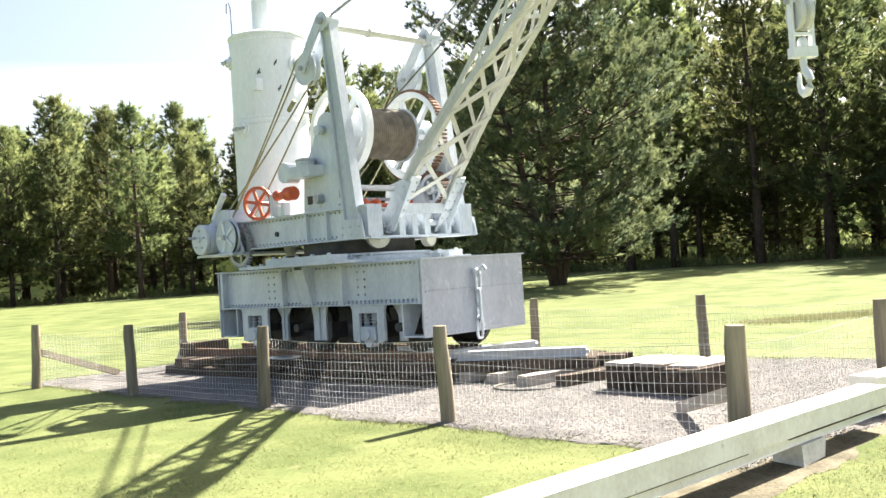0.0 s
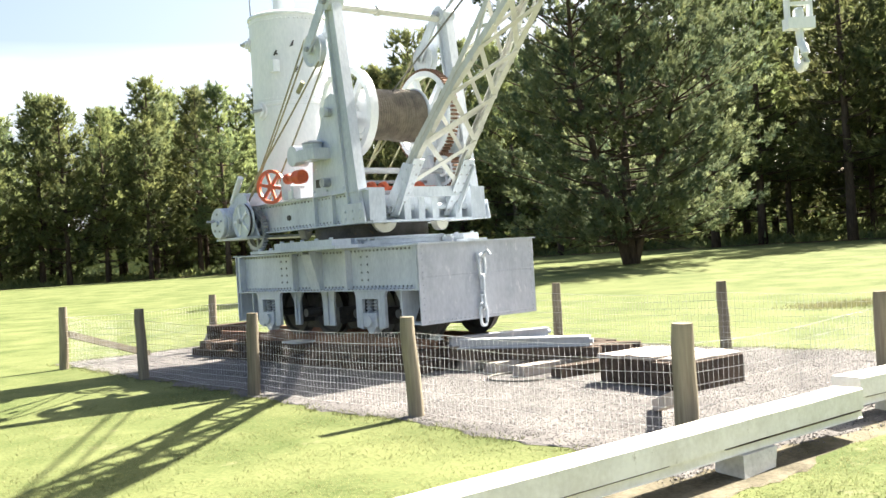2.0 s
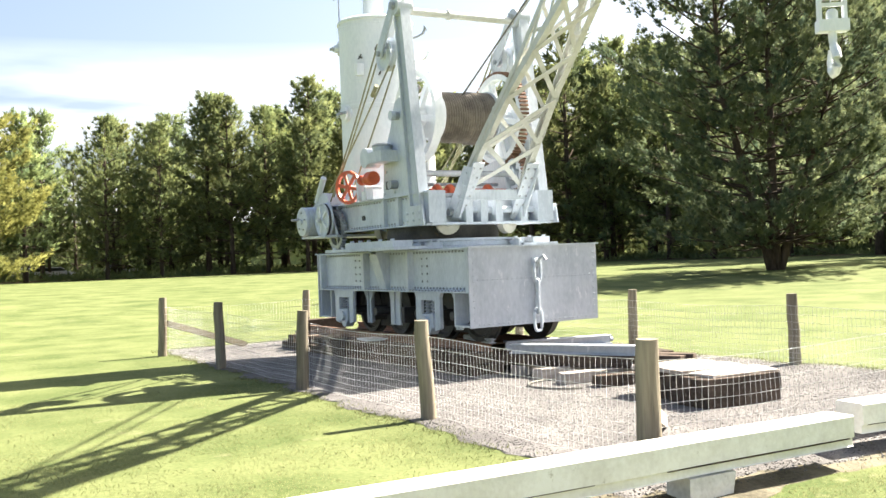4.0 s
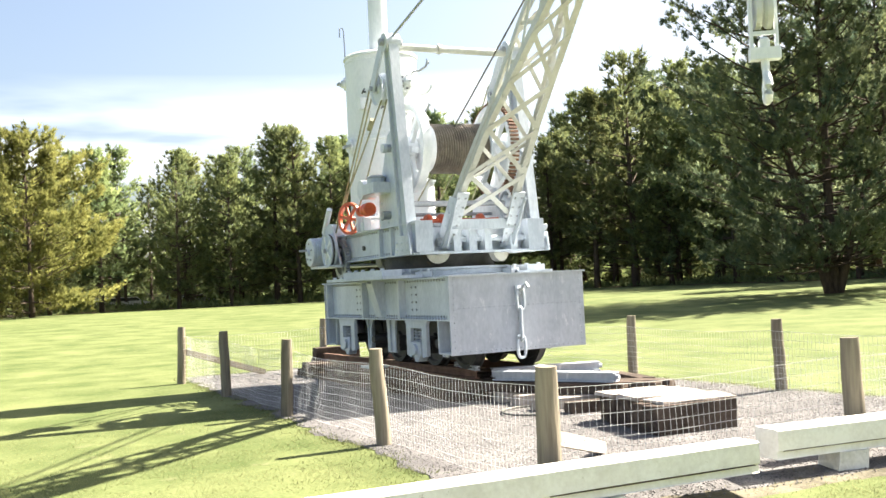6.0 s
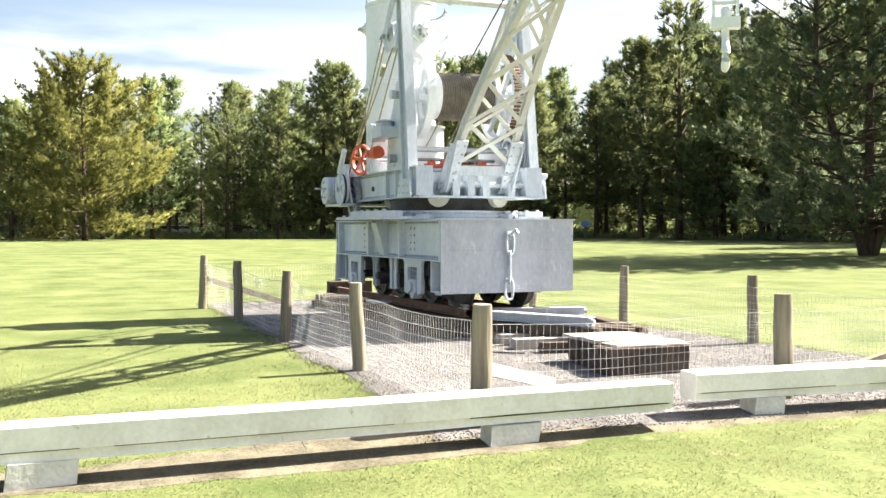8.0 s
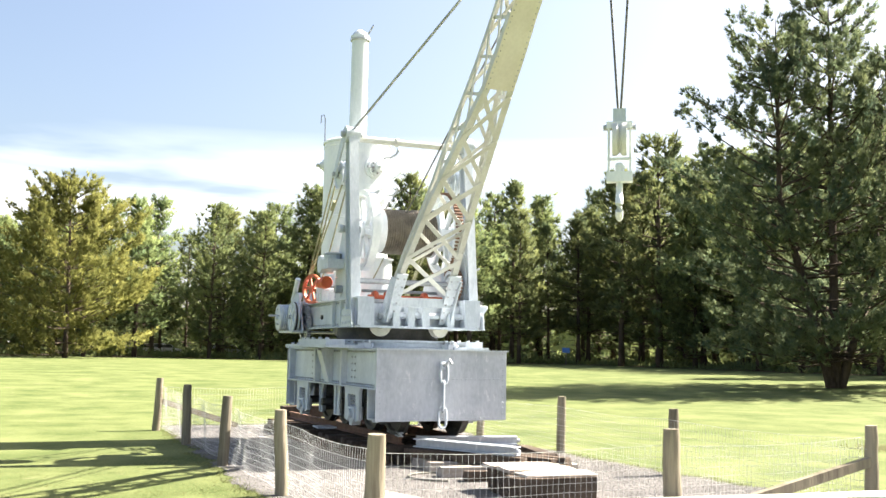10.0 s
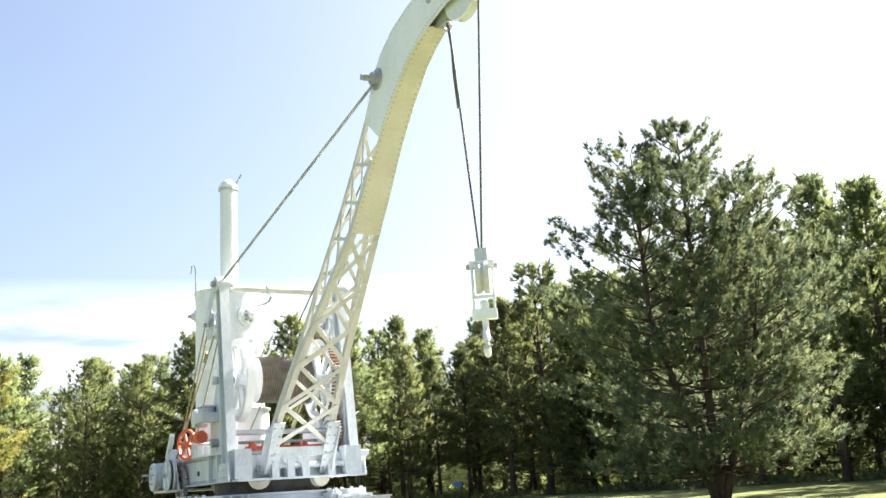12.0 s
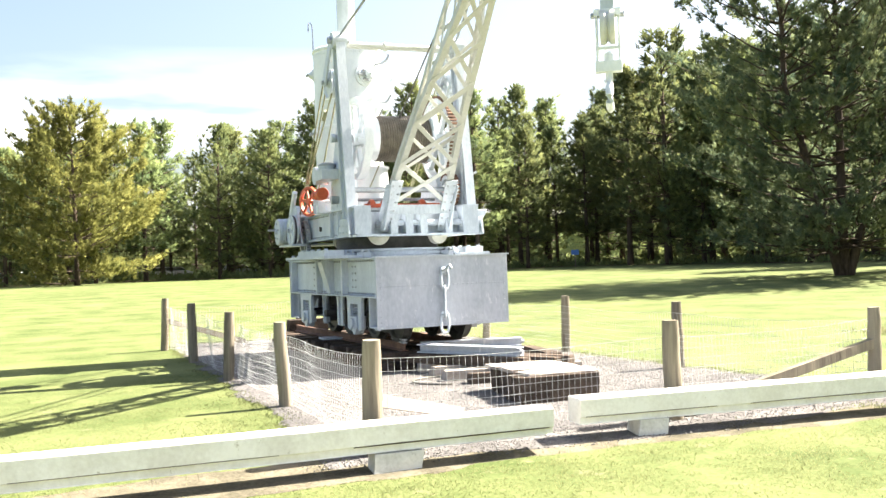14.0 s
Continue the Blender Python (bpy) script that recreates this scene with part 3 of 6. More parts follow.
# legs with links and sheaves, top strut
for s in (-1, 1):
    u = s * 1.14
    prof = [(-1.43, 5.9), (-1.21, 5.9), (-1.21, 5.4), (-1.40, 3.6), (-1.55, 2.33), (-1.93, 2.33), (-1.73, 3.6), (-1.47, 5.4)]
    bm = prism(bmesh.new(), prof, "x", u - 0.03, u + 0.03)
    leg = sp("mast_leg", bm, PAINT, "tall leaning plate mast leg", bevel=0.005)
    for k, (a, b) in enumerate((((-1.22, 5.85), (-1.56, 2.35)), ((-1.44, 5.85), (-1.91, 2.35)))):
        bm = bmesh.new()
        bar(bm, (u, a[0], a[1]), (u, b[0], b[1]), 0.03, 0.17, (1, 0, 0))
        sp("leg_flange", bm, PAINT, parent=leg, bevel=0.004)
    bm = bmesh.new()
    prism(bm, [(-2.02, 2.62), (-1.5, 2.62), (-1.4, 2.3), (-2.08, 2.3)], "x", u + s * 0.105, u + s * 0.135)
    sp("leg_foot", bm, PAINT, parent=leg, bevel=0.005)
    pl = [(u + s * 0.136, v, z) for v in (-1.95, -1.75, -1.55) for z in (2.38, 2.5)]
    sp("bolts", rivets(bmesh.new(), pl, (s, 0, 0), 0.026), PAINT, parent=leg)
    sp("leg_head", cyl(bmesh.new(), (u - 0.13, -1.32, 5.86), (u + 0.13, -1.32, 5.86), 0.15, n=24), PAINT, parent=leg, smooth=True)
    sp("head_pin", cyl(bmesh.new(), (u - 0.2, -1.32, 5.86), (u + 0.2, -1.32, 5.86), 0.06, n=12), STEEL, parent=leg)
    # link plates and sheave
    for du in (-0.12, 0.12):
        bm = bmesh.new()
        bar(bm, (u + du, -1.29, 5.92), (u + du, -0.69, 5.20), 0.19, 0.03, (1, 0, 0))
        cyl(bm, (u + du - 0.016, -0.71, 5.22), (u + du + 0.016, -0.71, 5.22), 0.10, n=20)
        sp("link_plate", bm, PAINT, parent=leg, bevel=0.003)
    bm = lathe(bmesh.new(), (u, -0.73, 5.20), (1, 0, 0), [(0.001, -0.06), (0.07, -0.07), (0.09, -0.04), (0.23, -0.035), (0.27, -0.07), (0.28, -0.06), (0.235, 0), (0.28, 0.06), (0.27, 0.07), (0.23, 0.035), (0.09, 0.04), (0.07, 0.06), (0.001, 0.07)], 32)
    sp("sheave", bm, PAINT, "grooved rope sheave", parent=leg, smooth=True)
    sp("sheave_pin", cyl(bmesh.new(), (u - 0.18, -0.73, 5.20), (u + 0.18, -0.73, 5.20), 0.045, n=10), STEEL, parent=leg)
bm = cyl(bmesh.new(), (-1.1, -1.30, 5.80), (1.12, -1.30, 5.80), 0.062, n=16)
strut = sp("top_strut", bm, CREAM, "tubular strut between the mast legs", smooth=True)
sp("strut_collar", cyl(bmesh.new(), (-0.28, -1.30, 5.80), (-0.22, -1.30, 5.80), 0.085, n=16), CREAM, parent=strut)

# side cheeks that carry the drum shaft
for s in (-1, 1):
    u = s * 1.08
    prof = [(-1.6, 2.83), (-1.62, 3.9), (-1.22, 4.38), (-1.05, 4.44), (-0.88, 4.38), (-0.68, 3.95), (-0.40, 3.55), (-0.33, 2.83)]
    cheek = sp("cheek_plate", prism(bmesh.new(), prof, "x", u - 0.025, u + 0.025), PAINT, "plate cheek carrying the drum shaft", bevel=0.006)
    bm = cyl(bmesh.new(), (u - 0.12, -1.0, 4.14), (u + s * 0.12, -1.0, 4.14), 0.15, n=24)
    cyl(bm, (u + s * 0.1, -1.0, 4.14), (u + s * 0.17, -1.0, 4.14), 0.08, n=18)
    sp("bearing", bm, PAINT, parent=cheek, smooth=True)
    bm = bmesh.new()
    pl = [(-0.45, 3.5), (-0.4, 2.9), (-0.8, 2.9), (-1.3, 2.9), (-0.5, 3.25)]
    rivets(bm, [(u + s * 0.026, v, z) for v, z in pl], (s, 0, 0), 0.03)
    sp("bolts", bm, PAINT, parent=cheek)
    # thin dark plates laid on the cheek, coloured as the shade inside two slots
    sp("cheek_slot", bx(u + s * 0.027 - 0.004, u + s * 0.027 + 0.004, -0.60, -0.46, 2.96, 3.10), DARK, parent=cheek)
    sp("cheek_slot", bx(u + s * 0.027 - 0.004, u + s * 0.027 + 0.004, -1.42, -1.32, 3.0, 3.14), DARK, parent=cheek)
    cyl_bm = cyl(bmesh.new(), (u, -0.85, 3.02), (u + s * 0.16, -0.85, 3.02), 0.075, n=16)
    sp("shaft_end", cyl_bm, STEEL, parent=cheek, smooth=True)

def spoked(name, c, r, width, hub, count, rim, mat, label="", axis=(1, 0, 0)):
    ob = sp(name, rim_and_hub(bmesh.new(), c, axis, r, width, hub, rim), mat, label, smooth=True)
    for i in range(count):
        sp("spoke", spoke(c, axis, r, width, hub, rim, i, count), mat, parent=ob)
    return ob


# drum with coiled rope
AX = (-1.0, 4.14)
sp("drum_shaft", cyl(bmesh.new(), (-1.2, *AX), (1.2, *AX), 0.07, n=16), STEEL, smooth=True)
prof = []
turns, u0, u1 = 22, -0.42, 0.58
for i in range(turns):
    a = u0 + (u1 - u0) * i / turns
    st = (u1 - u0) / turns
    for k in range(5):
        t = k / 5
        prof.append((0.40 + 0.028 * math.sin(math.pi * t) + (0.02 if i > 12 else 0), a + st * t))
bm = lathe(bmesh.new(), (0, *AX), (1, 0, 0), [(0.001, u0)] + prof + [(0.001, u1)], 48)
sp("coiled_rope", bm, ROPE, "brown wire rope coiled on the drum", smooth=True)
sp("drum_end", lathe(bmesh.new(), (0, *AX), (1, 0, 0), [(0.1, -0.62), (0.36, -0.60), (0.40, -0.5), (0.41, -0.42), (0.1, -0.42)], 40), WHITE, smooth=True)
sp("drum_flange", lathe(bmesh.new(), (0, *AX), (1, 0, 0), [(0.1, 0.58), (0.47, 0.58), (0.47, 0.61), (0.3, 0.66), (0.1, 0.68)], 40), PAINT, smooth=True)
spoked("brake_wheel", (-0.74, *AX), 0.76, 0.15, 0.16, 6, 0.10, WHITE, "large white spoked brake wheel")
gear = spoked("spur_gear", (0.86, *AX), 0.78, 0.16, 0.17, 6, 0.09, WHITE, "large spoked spur gear with rusty teeth")
sp("gear_teeth", gear_teeth(bmesh.new(), (0.86, *AX), (1, 0, 0), 0.78, 0.15, 72), RUST, "rusty gear teeth", parent=gear)
pinion = spoked("pinion", (0.86, -1.5, 3.15), 0.26, 0.18, 0.1, 5, 0.06, PAINT)
sp("gear_teeth", gear_teeth(bmesh.new(), (0.86, -1.5, 3.15), (1, 0, 0), 0.26, 0.18, 26), RUST, parent=pinion)
sp("cross_shaft", cyl(bmesh.new(), (-1.1, -1.5, 3.15), (1.1, -1.5, 3.15), 0.05, n=14), STEEL, smooth=True)

# engine parts between the cheeks
bm = cyl(bmesh.new(), (-0.05, 0.35, 2.5), (-0.05, 0.35, 3.72), 0.31, n=32)
lathe(bm, (-0.05, 0.35, 3.70), (0, 0, 1), [(0.34, 0), (0.34, 0.04), (0.2, 0.07), (0.001, 0.07)], 32)
sp("steam_cylinder", bm, WHITE, "white upright cylinder", smooth=True)
bm = cyl(bmesh.new(), (-0.75, -1.35, 2.86), (0.75, -1.35, 2.86), 0.055, n=14)
sp("red_shaft", bm, RED, "orange-red painted cross shaft", smooth=True)
for u in (-0.62, -0.38, 0.35):
    bm = lathe(bmesh.new(), (u, -1.35, 2.86), (1, 0, 0), [(0.05, -0.05), (0.11, -0.05), (0.13, -0.02), (0.13, 0.02), (0.11, 0.05), (0.05, 0.05)], 20)
    sp("red_coupling", bm, RED, smooth=True)
sp("grey_pipe", cyl(bmesh.new(), (-0.9, -1.6, 2.78), (0.9, -1.6, 2.78), 0.045, n=12), STEEL, smooth=True)
sp("grey_pipe", cyl(bmesh.new(), (-0.8, -1.1, 3.0), (0.8, -1.1, 3.0), 0.03, n=10), STEEL, smooth=True)
sp("gear_case", prism(bmesh.new(), [(-1.6, 2.5), (-0.2, 2.5), (-0.4, 3.3), (-1.2, 3.45)], "x", 0.70, 1.02), PAINT, bevel=0.02)

# boiler and chimney
BO = (-0.03, 2.0)
bm = lathe(bmesh.new(), (*BO, 2.5), (0, 0, 1), [(0.72, 0.0), (0.72, 2.18), (0.735, 2.19), (0.735, 2.25), (0.72, 2.26), (0.72, 3.86), (0.745, 3.865), (0.745, 3.905), (0.70, 3.94), (0.4, 3.99), (0.001, 4.0)], 64)
boiler = sp("boiler", bm, WHITE, "tall white vertical boiler", smooth=True)
pl = []
for i in range(56):
    a = 2 * math.pi * i / 56
    pl.append((BO[0] + 0.72 * math.cos(a), BO[1] + 0.72 * math.sin(a), 6.28, a))
bm = bmesh.new()
for x, y, z, a in pl:
    rivets(bm, [(x, y, z), (x, y, 4.82)], (math.cos(a), math.sin(a), 0), 0.018)
sp("rivets", bm, WHITE, parent=boiler)


def on_boiler(deg, z, out=0.0):
    a = radians(deg)
    return Vector((BO[0] + (0.72 + out) * math.cos(a), BO[1] + (0.72 + out) * math.sin(a), z)), Vector((math.cos(a), math.sin(a), 0))


for deg, z, r in ((188, 4.6, 0.12), (284, 5.78, 0.18), (155, 5.93, 0.08), (222, 3.2, 0.1)):
    c, d = on_boiler(deg, z, -0.02)
    bm = lathe(bmesh.new(), c, d, [(r + 0.05, 0), (r + 0.05, 0.05), (r, 0.06), (r, 0.11), (0.001, 0.12)], 24)
    door = sp("inspection_cover", bm, WHITE, parent=boiler, smooth=True)
    bm = bmesh.new()
    side = d.cross(Vector((0, 0, 1)))
    bar(bm, c + d * 0.14 - side * (r + 0.05), c + d * 0.14 + side * (r + 0.05), 0.05, 0.03, d)
    cyl(bm, c + d * 0.1, c + d * 0.2, 0.03, n=8)
    sp("cover_clamp", bm, STEEL, parent=door)
for deg, z in ((245, 5.78), (249, 5.3), (222, 5.62)):
    c, d = on_boiler(deg, z, 0.0)
    bm = cyl(bmesh.new(), c, c + d * 0.10, 0.02, n=10)
    cyl(bm, c + d * 0.08 - Vector((0.03, 0, 0.045)), c + d * 0.08 + Vector((0.03, 0, 0.055)), 0.014, n=8)
    sp("gauge_cock", bm, DARK, parent=boiler)
c, d = on_boiler(219, 5.4, 0.05)
sp("gauge_box", bx(c.x - 0.07, c.x + 0.07, c.y - 0.07, c.y + 0.07, c.z - 0.12, c.z + 0.1), WHITE, parent=boiler, bevel=0.01)
c, d = on_boiler(284, 5.78, 0.08)
side = d.cross(Vector((0, 0, 1)))
for i in range(7):
    t = 2 * math.pi * i / 7
    p = c + side * 0.12 * math.cos(t) + Vector((0, 0, 0.12 * math.sin(t)))
    sp("flange_nut", cyl(bmesh.new(), p, p + d * (0.05 + 0.02 * (i % 3)), 0.026, n=6), STEEL, parent=boiler)
sp("valve_body", lathe(bmesh.new(), c, d, [(0.001, 0), (0.07, 0.0), (0.07, 0.1), (0.10, 0.11), (0.10, 0.14), (0.03, 0.16), (0.03, 0.24), (0.001, 0.24)], 16), WHITE, parent=boiler, smooth=True)
for i, (deg, z) in enumerate(((310, 6.05), (318, 5.6), (322, 5.25), (316, 4.95), (300, 4.9), (326, 4.7))):
    c, d = on_boiler(deg, z)
    e = c + d * (0.28 if i < 2 else 0.2)
    bm = tube(bmesh.new(), [c, c + d * 0.15, e + Vector((0, 0, 0.05)), e + Vector((0.05, 0, 0.16))], 0.026, 8)
    lathe(bm, e + Vector((0.05, 0, 0.16)), (0.5, -0.3, 0.4), [(0.06, 0), (0.06, 0.02), (0.001, 0.025)], 12)
    sp("valve", bm, WHITE if i % 2 else STEEL, parent=boiler, smooth=True)
bm = tube(bmesh.new(), [(BO[0] - 0.71, BO[1] + 0.1, 6.35), (BO[0] - 0.72, BO[1] + 0.1, 6.95), (BO[0] - 0.75, BO[1] + 0.1, 7.02), (BO[0] - 0.80, BO[1] + 0.1, 7.0), (BO[0] - 0.81, BO[1] + 0.1, 6.82)], 0.012, 6)
sp("hooked_rod", bm, STEEL, parent=boiler)
CH = (0.03, 2.2)
bm = lathe(bmesh.new(), (*CH, 6.45), (0, 0, 1), [(0.30, 0.0), (0.30, 0.06), (0.20, 0.09), (0.195, 0.2), (0.185, 2.40), (0.215, 2.41), (0.215, 2.47), (0.19, 2.48), (0.16, 2.55), (0.07, 2.62), (0.001, 2.63)], 40)
chimney = sp("chimney", bm, WHITE, "slim white chimney with a capped top", smooth=True)
sp("chimney_flange", lathe(bmesh.new(), (*CH, 6.45), (0, 0, 1), [(0.31, 0.0), (0.31, 0.035), (0.25, 0.05)], 32), RUST, parent=chimney)
sp("chimney_band", lathe(bmesh.new(), (*CH, 6.45), (0, 0, 1), [(0.186, 2.36), (0.222, 2.37), (0.222, 2.41), (0.186, 2.42)], 32), STEEL, parent=chimney)
sp("cap_lever", tube(bmesh.new(), [(CH[0] + 0.12, CH[1] - 0.05, 8.9), (CH[0] + 0.22, CH[1] - 0.1, 9.1), (CH[0] + 0.27, CH[1] - 0.12, 9.2)], 0.02, 6), STEEL, parent=chimney)

# left side gear: hand wheel, motor box, rear winch
hw = spoked("hand_wheel", (-1.25, 0.80, 3.10), 0.30, 0.06, 0.06, 6, 0.055, RED, "orange-red spoked hand wheel", (1, 0.4, 0))
sp("wheel_shaft", cyl(bmesh.new(), (-1.25, 0.80, 3.10), (-0.6, 0.80, 3.10), 0.035, n=10), STEEL, parent=hw)
bm = lathe(bmesh.new(), (-1.24, -0.14, 3.18), (0, 1, 0), [(0.001, -0.14), (0.11, -0.14), (0.12, -0.12), (0.12, -0.05), (0.10, -0.03), (0.12, 0.0), (0.12, 0.06), (0.08, 0.1), (0.055, 0.3), (0.09, 0.32), (0.09, 0.38), (0.001, 0.38)], 24)
sp("red_valve", bm, RED, "orange-red valve body", smooth=True)
bm = bx(-1.42, -1.08, -0.95, -0.35, 3.40, 3.58)
cyl(bm, (-1.25, -0.65, 3.58), (-1.25, -0.65, 3.68), 0.16, n=20)
cyl(bm, (-1.38, -0.2, 3.52), (-1.12, -0.2, 3.52), 0.17, n=20)
sp("feed_pump", bm, PAINT, "grey pump body on the cheek", bevel=0.015)
sp("pump_cap", lathe(bmesh.new(), (-1.25, -0.65, 3.66), (0, 0, 1), [(0.17, 0), (0.17, 0.03), (0.12, 0.06), (0.001, 0.07)], 20), STEEL, smooth=True)
for v0, v1, zt in ((0.36, 0.43, 3.22), (0.04, 0.10, 3.05)):
    sp("support_bracket", bx(-1.26, -1.12, v0, v1, 2.83, zt), PAINT, bevel=0.006)
sp("oil_tin", cyl(bmesh.new(), (-1.2, 0.2, 2.83), (-1.2, 0.2, 2.98), 0.06, n=14), WHITE)
# rear winch on its platform
plat = sp("winch_platform", bx(-1.52, 1.2, 1.30, 2.5, 2.23, 2.27), PAINT, "rear platform of the bed", bevel=0.005)
bm = lathe(bmesh.new(), (-1.42, 1.57, 2.55), (1, 0, 0), [(0.001, -0.08), (0.06, -0.08), (0.07, -0.04), (0.27, -0.03), (0.31, -0.06), (0.33, -0.05), (0.28, 0.0), (0.33, 0.05), (0.31, 0.06), (0.001, 0.06)], 36)
pulley = sp("winch_pulley", bm, PAINT, "grooved winch pulley", smooth=True)
sp("pulley_rope", lathe(bmesh.new(), (-1.42, 1.57, 2.55), (1, 0, 0), [(0.29, -0.035), (0.315, 0.0), (0.29, 0.035)], 36), DARK, parent=pulley)
for i in range(5):
    t = 2 * math.pi * i / 5
    e = Vector((0, math.cos(t), math.sin(t)))
    bm = bar(bmesh.new(), Vector((-1.465, 1.57, 2.55)) + e * 0.06, Vector((-1.465, 1.57, 2.55)) + e * 0.27, 0.045, 0.04, (1, 0, 0))
    sp("spoke", bm, WHITE, parent=pulley)
sp("axle_nut", cyl(bmesh.new(), (-1.54, 1.57, 2.55), (-1.48, 1.57, 2.55), 0.05, n=6), STEEL, parent=pulley)
bm = lathe(bmesh.new(), (-1.48, 2.22, 2.55), (1, 0, 0), [(0.001, -0.14), (0.27, -0.14), (0.28, -0.12), (0.28, -0.08), (0.265, -0.06), (0.28, -0.04), (0.265, -0.02), (0.28, 0.0), (0.265, 0.02), (0.28, 0.04), (0.28, 0.16), (0.001, 0.16)], 36)
cyl(bm, (-1.66, 2.22, 2.55), (-1.60, 2.22, 2.55), 0.05, n=12)
wdrum = sp("winch_drum", bm, PAINT, "small grooved winch drum", smooth=True)
bm = bmesh.new()
for i in range(5):
    t = 2 * math.pi * i / 5 + 0.4
    cyl(bm, (-1.625, 2.22 + 0.17 * math.cos(t), 2.55 + 0.17 * math.sin(t)), (-1.645, 2.22 + 0.17 * math.cos(t), 2.55 + 0.17 * math.sin(t)), 0.02, n=6)
sp("bolts", bm, STEEL, parent=wdrum)
sp("crank_pin", cyl(bmesh.new(), (-1.80, 2.29, 2.59), (-1.58, 2.29, 2.59), 0.022, n=8), STEEL)
sp("winch_shaft", cyl(bmesh.new(), (-1.5, 1.57, 2.55), (1.2, 1.57, 2.55), 0.04, n=10), STEEL)
sp("winch_shaft", cyl(bmesh.new(), (-1.5, 2.22, 2.55), (1.2, 2.22, 2.55), 0.04, n=10), STEEL)
wg = spoked("winch_gear", (-1.18, 1.55, 2.36), 0.34, 0.08, 0.08, 5, 0.06, STEEL, "toothed winch gear")
sp("gear_teeth", gear_teeth(bmesh.new(), (-1.18, 1.55, 2.36), (1, 0, 0), 0.34, 0.07, 36), STEEL, parent=wg)
bm = cyl(bmesh.new(), (-1.3, 1.9, 2.88), (0.9, 1.9, 2.88), 0.2, n=24)
sp("rear_roller", bm, PAINT, "grey cross drum at the rear", smooth=True)
for u in (-1.3, 1.1):
    sp("winch_frame", prism(bmesh.new(), [(1.25, 2.27), (2.6, 2.27), (2.55, 2.73), (2.1, 3.0), (1.65, 3.04)], "x", u - 0.02, u + 0.02), PAINT, bevel=0.006)
sp("rope_turnbuckle", cyl(bmesh.new(), (-1.3, 2.2, 2.92), (-1.3, 1.82, 3.36), 0.055, n=12), WHITE, "white turnbuckle on the rope", smooth=True)
# right side bracket and small levers
bm = prism(bmesh.new(), [(1.1, 2.78), (1.62, 2.78), (1.62, 2.72), (1.5, 2.56), (1.1, 2.52)], "y", -1.45, -0.6)
sp("side_step", bm, PAINT, "flared bracket on the side of the bed", bevel=0.01)
sp("side_lever", tube(bmesh.new(), [(1.15, -1.2, 3.2), (1.35, -1.25, 3.42), (1.5, -1.3, 3.5)], 0.022, 6), STEEL)
bm = bx(1.12, 1.34, -1.35, -1.2, 2.82, 3.3)
cyl(bm, (1.2, -1.28, 3.3), (1.2, -1.28, 3.42), 0.05, n=10)
sp("side_casting", bm, PAINT, bevel=0.012)

# ---- jib ----
LOW = [(-1.86, 2.46), (-2.55, 3.32), (-3.4, 4.22), (-4.36, 5.06), (-5.28, 5.88), (-5.75, 6.38), (-6.1, 6.80), (-6.45, 7.17), (-6.8, 7.48), (-7.3, 7.86), (-7.65, 8.03), (-7.98, 8.13), (-8.36, 8.21), (-8.85, 8.27)]
BACK = [(-1.98, 2.86), (-2.60, 3.62), (-3.45, 4.52), (-4.22, 5.48), (-5.0, 6.38), (-5.45, 6.94), (-5.9, 7.48)]
TOP = [(-5.9, 7.48), (-6.1, 7.78), (-6.3, 8.10), (-6.55, 8.34), (-6.95, 8.55), (-7.4, 8.68), (-7.9, 8.74), (-8.3, 8.72), (-8.62, 8.64), (-8.88, 8.54)]


def half_width(v):
    d = -v
    return 0.60 - 0.108 * (d - 2) if d < 5.3 else 0.243 - 0.034 * (d - 5.3)


def along(path, t):
    """A point at the share t of a polyline's length."""
    ls = [math.dist(a, b) for a, b in zip(path, path[1:])]
    d = t * sum(ls)
    for (a, b), k in zip(zip(path, path[1:]), ls):
        if d <= k + 1e-9:
            return (a[0] + (b[0] - a[0]) * d / k, a[1] + (b[1] - a[1]) * d / k)
        d -= k
    return path[-1]


def chord(path, s, size, sink):
    """An angle-section chord swept along a polyline."""
    bm = bmesh.new()
    pts = [Vector((s * half_width(v), v, z)) for v, z in path]
    rows = []
    for i, p in enumerate(pts):
        d = (pts[min(i + 1, len(pts) - 1)] - pts[max(i - 1, 0)]).normalized()
        n1 = Vector((s, 0, 0))
        n2 = d.cross(n1).normalized() * sink
        t = 0.02
        rows.append([bm.verts.new(p + n1 * a + n2 * b) for a, b in ((0, 0), (-size, 0), (-size, t), (-t, t), (-t, size), (0, size))])
    for q, r in zip(rows, rows[1:]):
        for i in range(6):
            bm.faces.new((q[i], q[(i + 1) % 6], r[(i + 1) % 6], r[i]))
    bm.faces.new(rows[0])
    bm.faces.new(rows[-1][::-1])
    bmesh.ops.recalc_face_normals(bm, faces=bm.faces[:])
    return bm


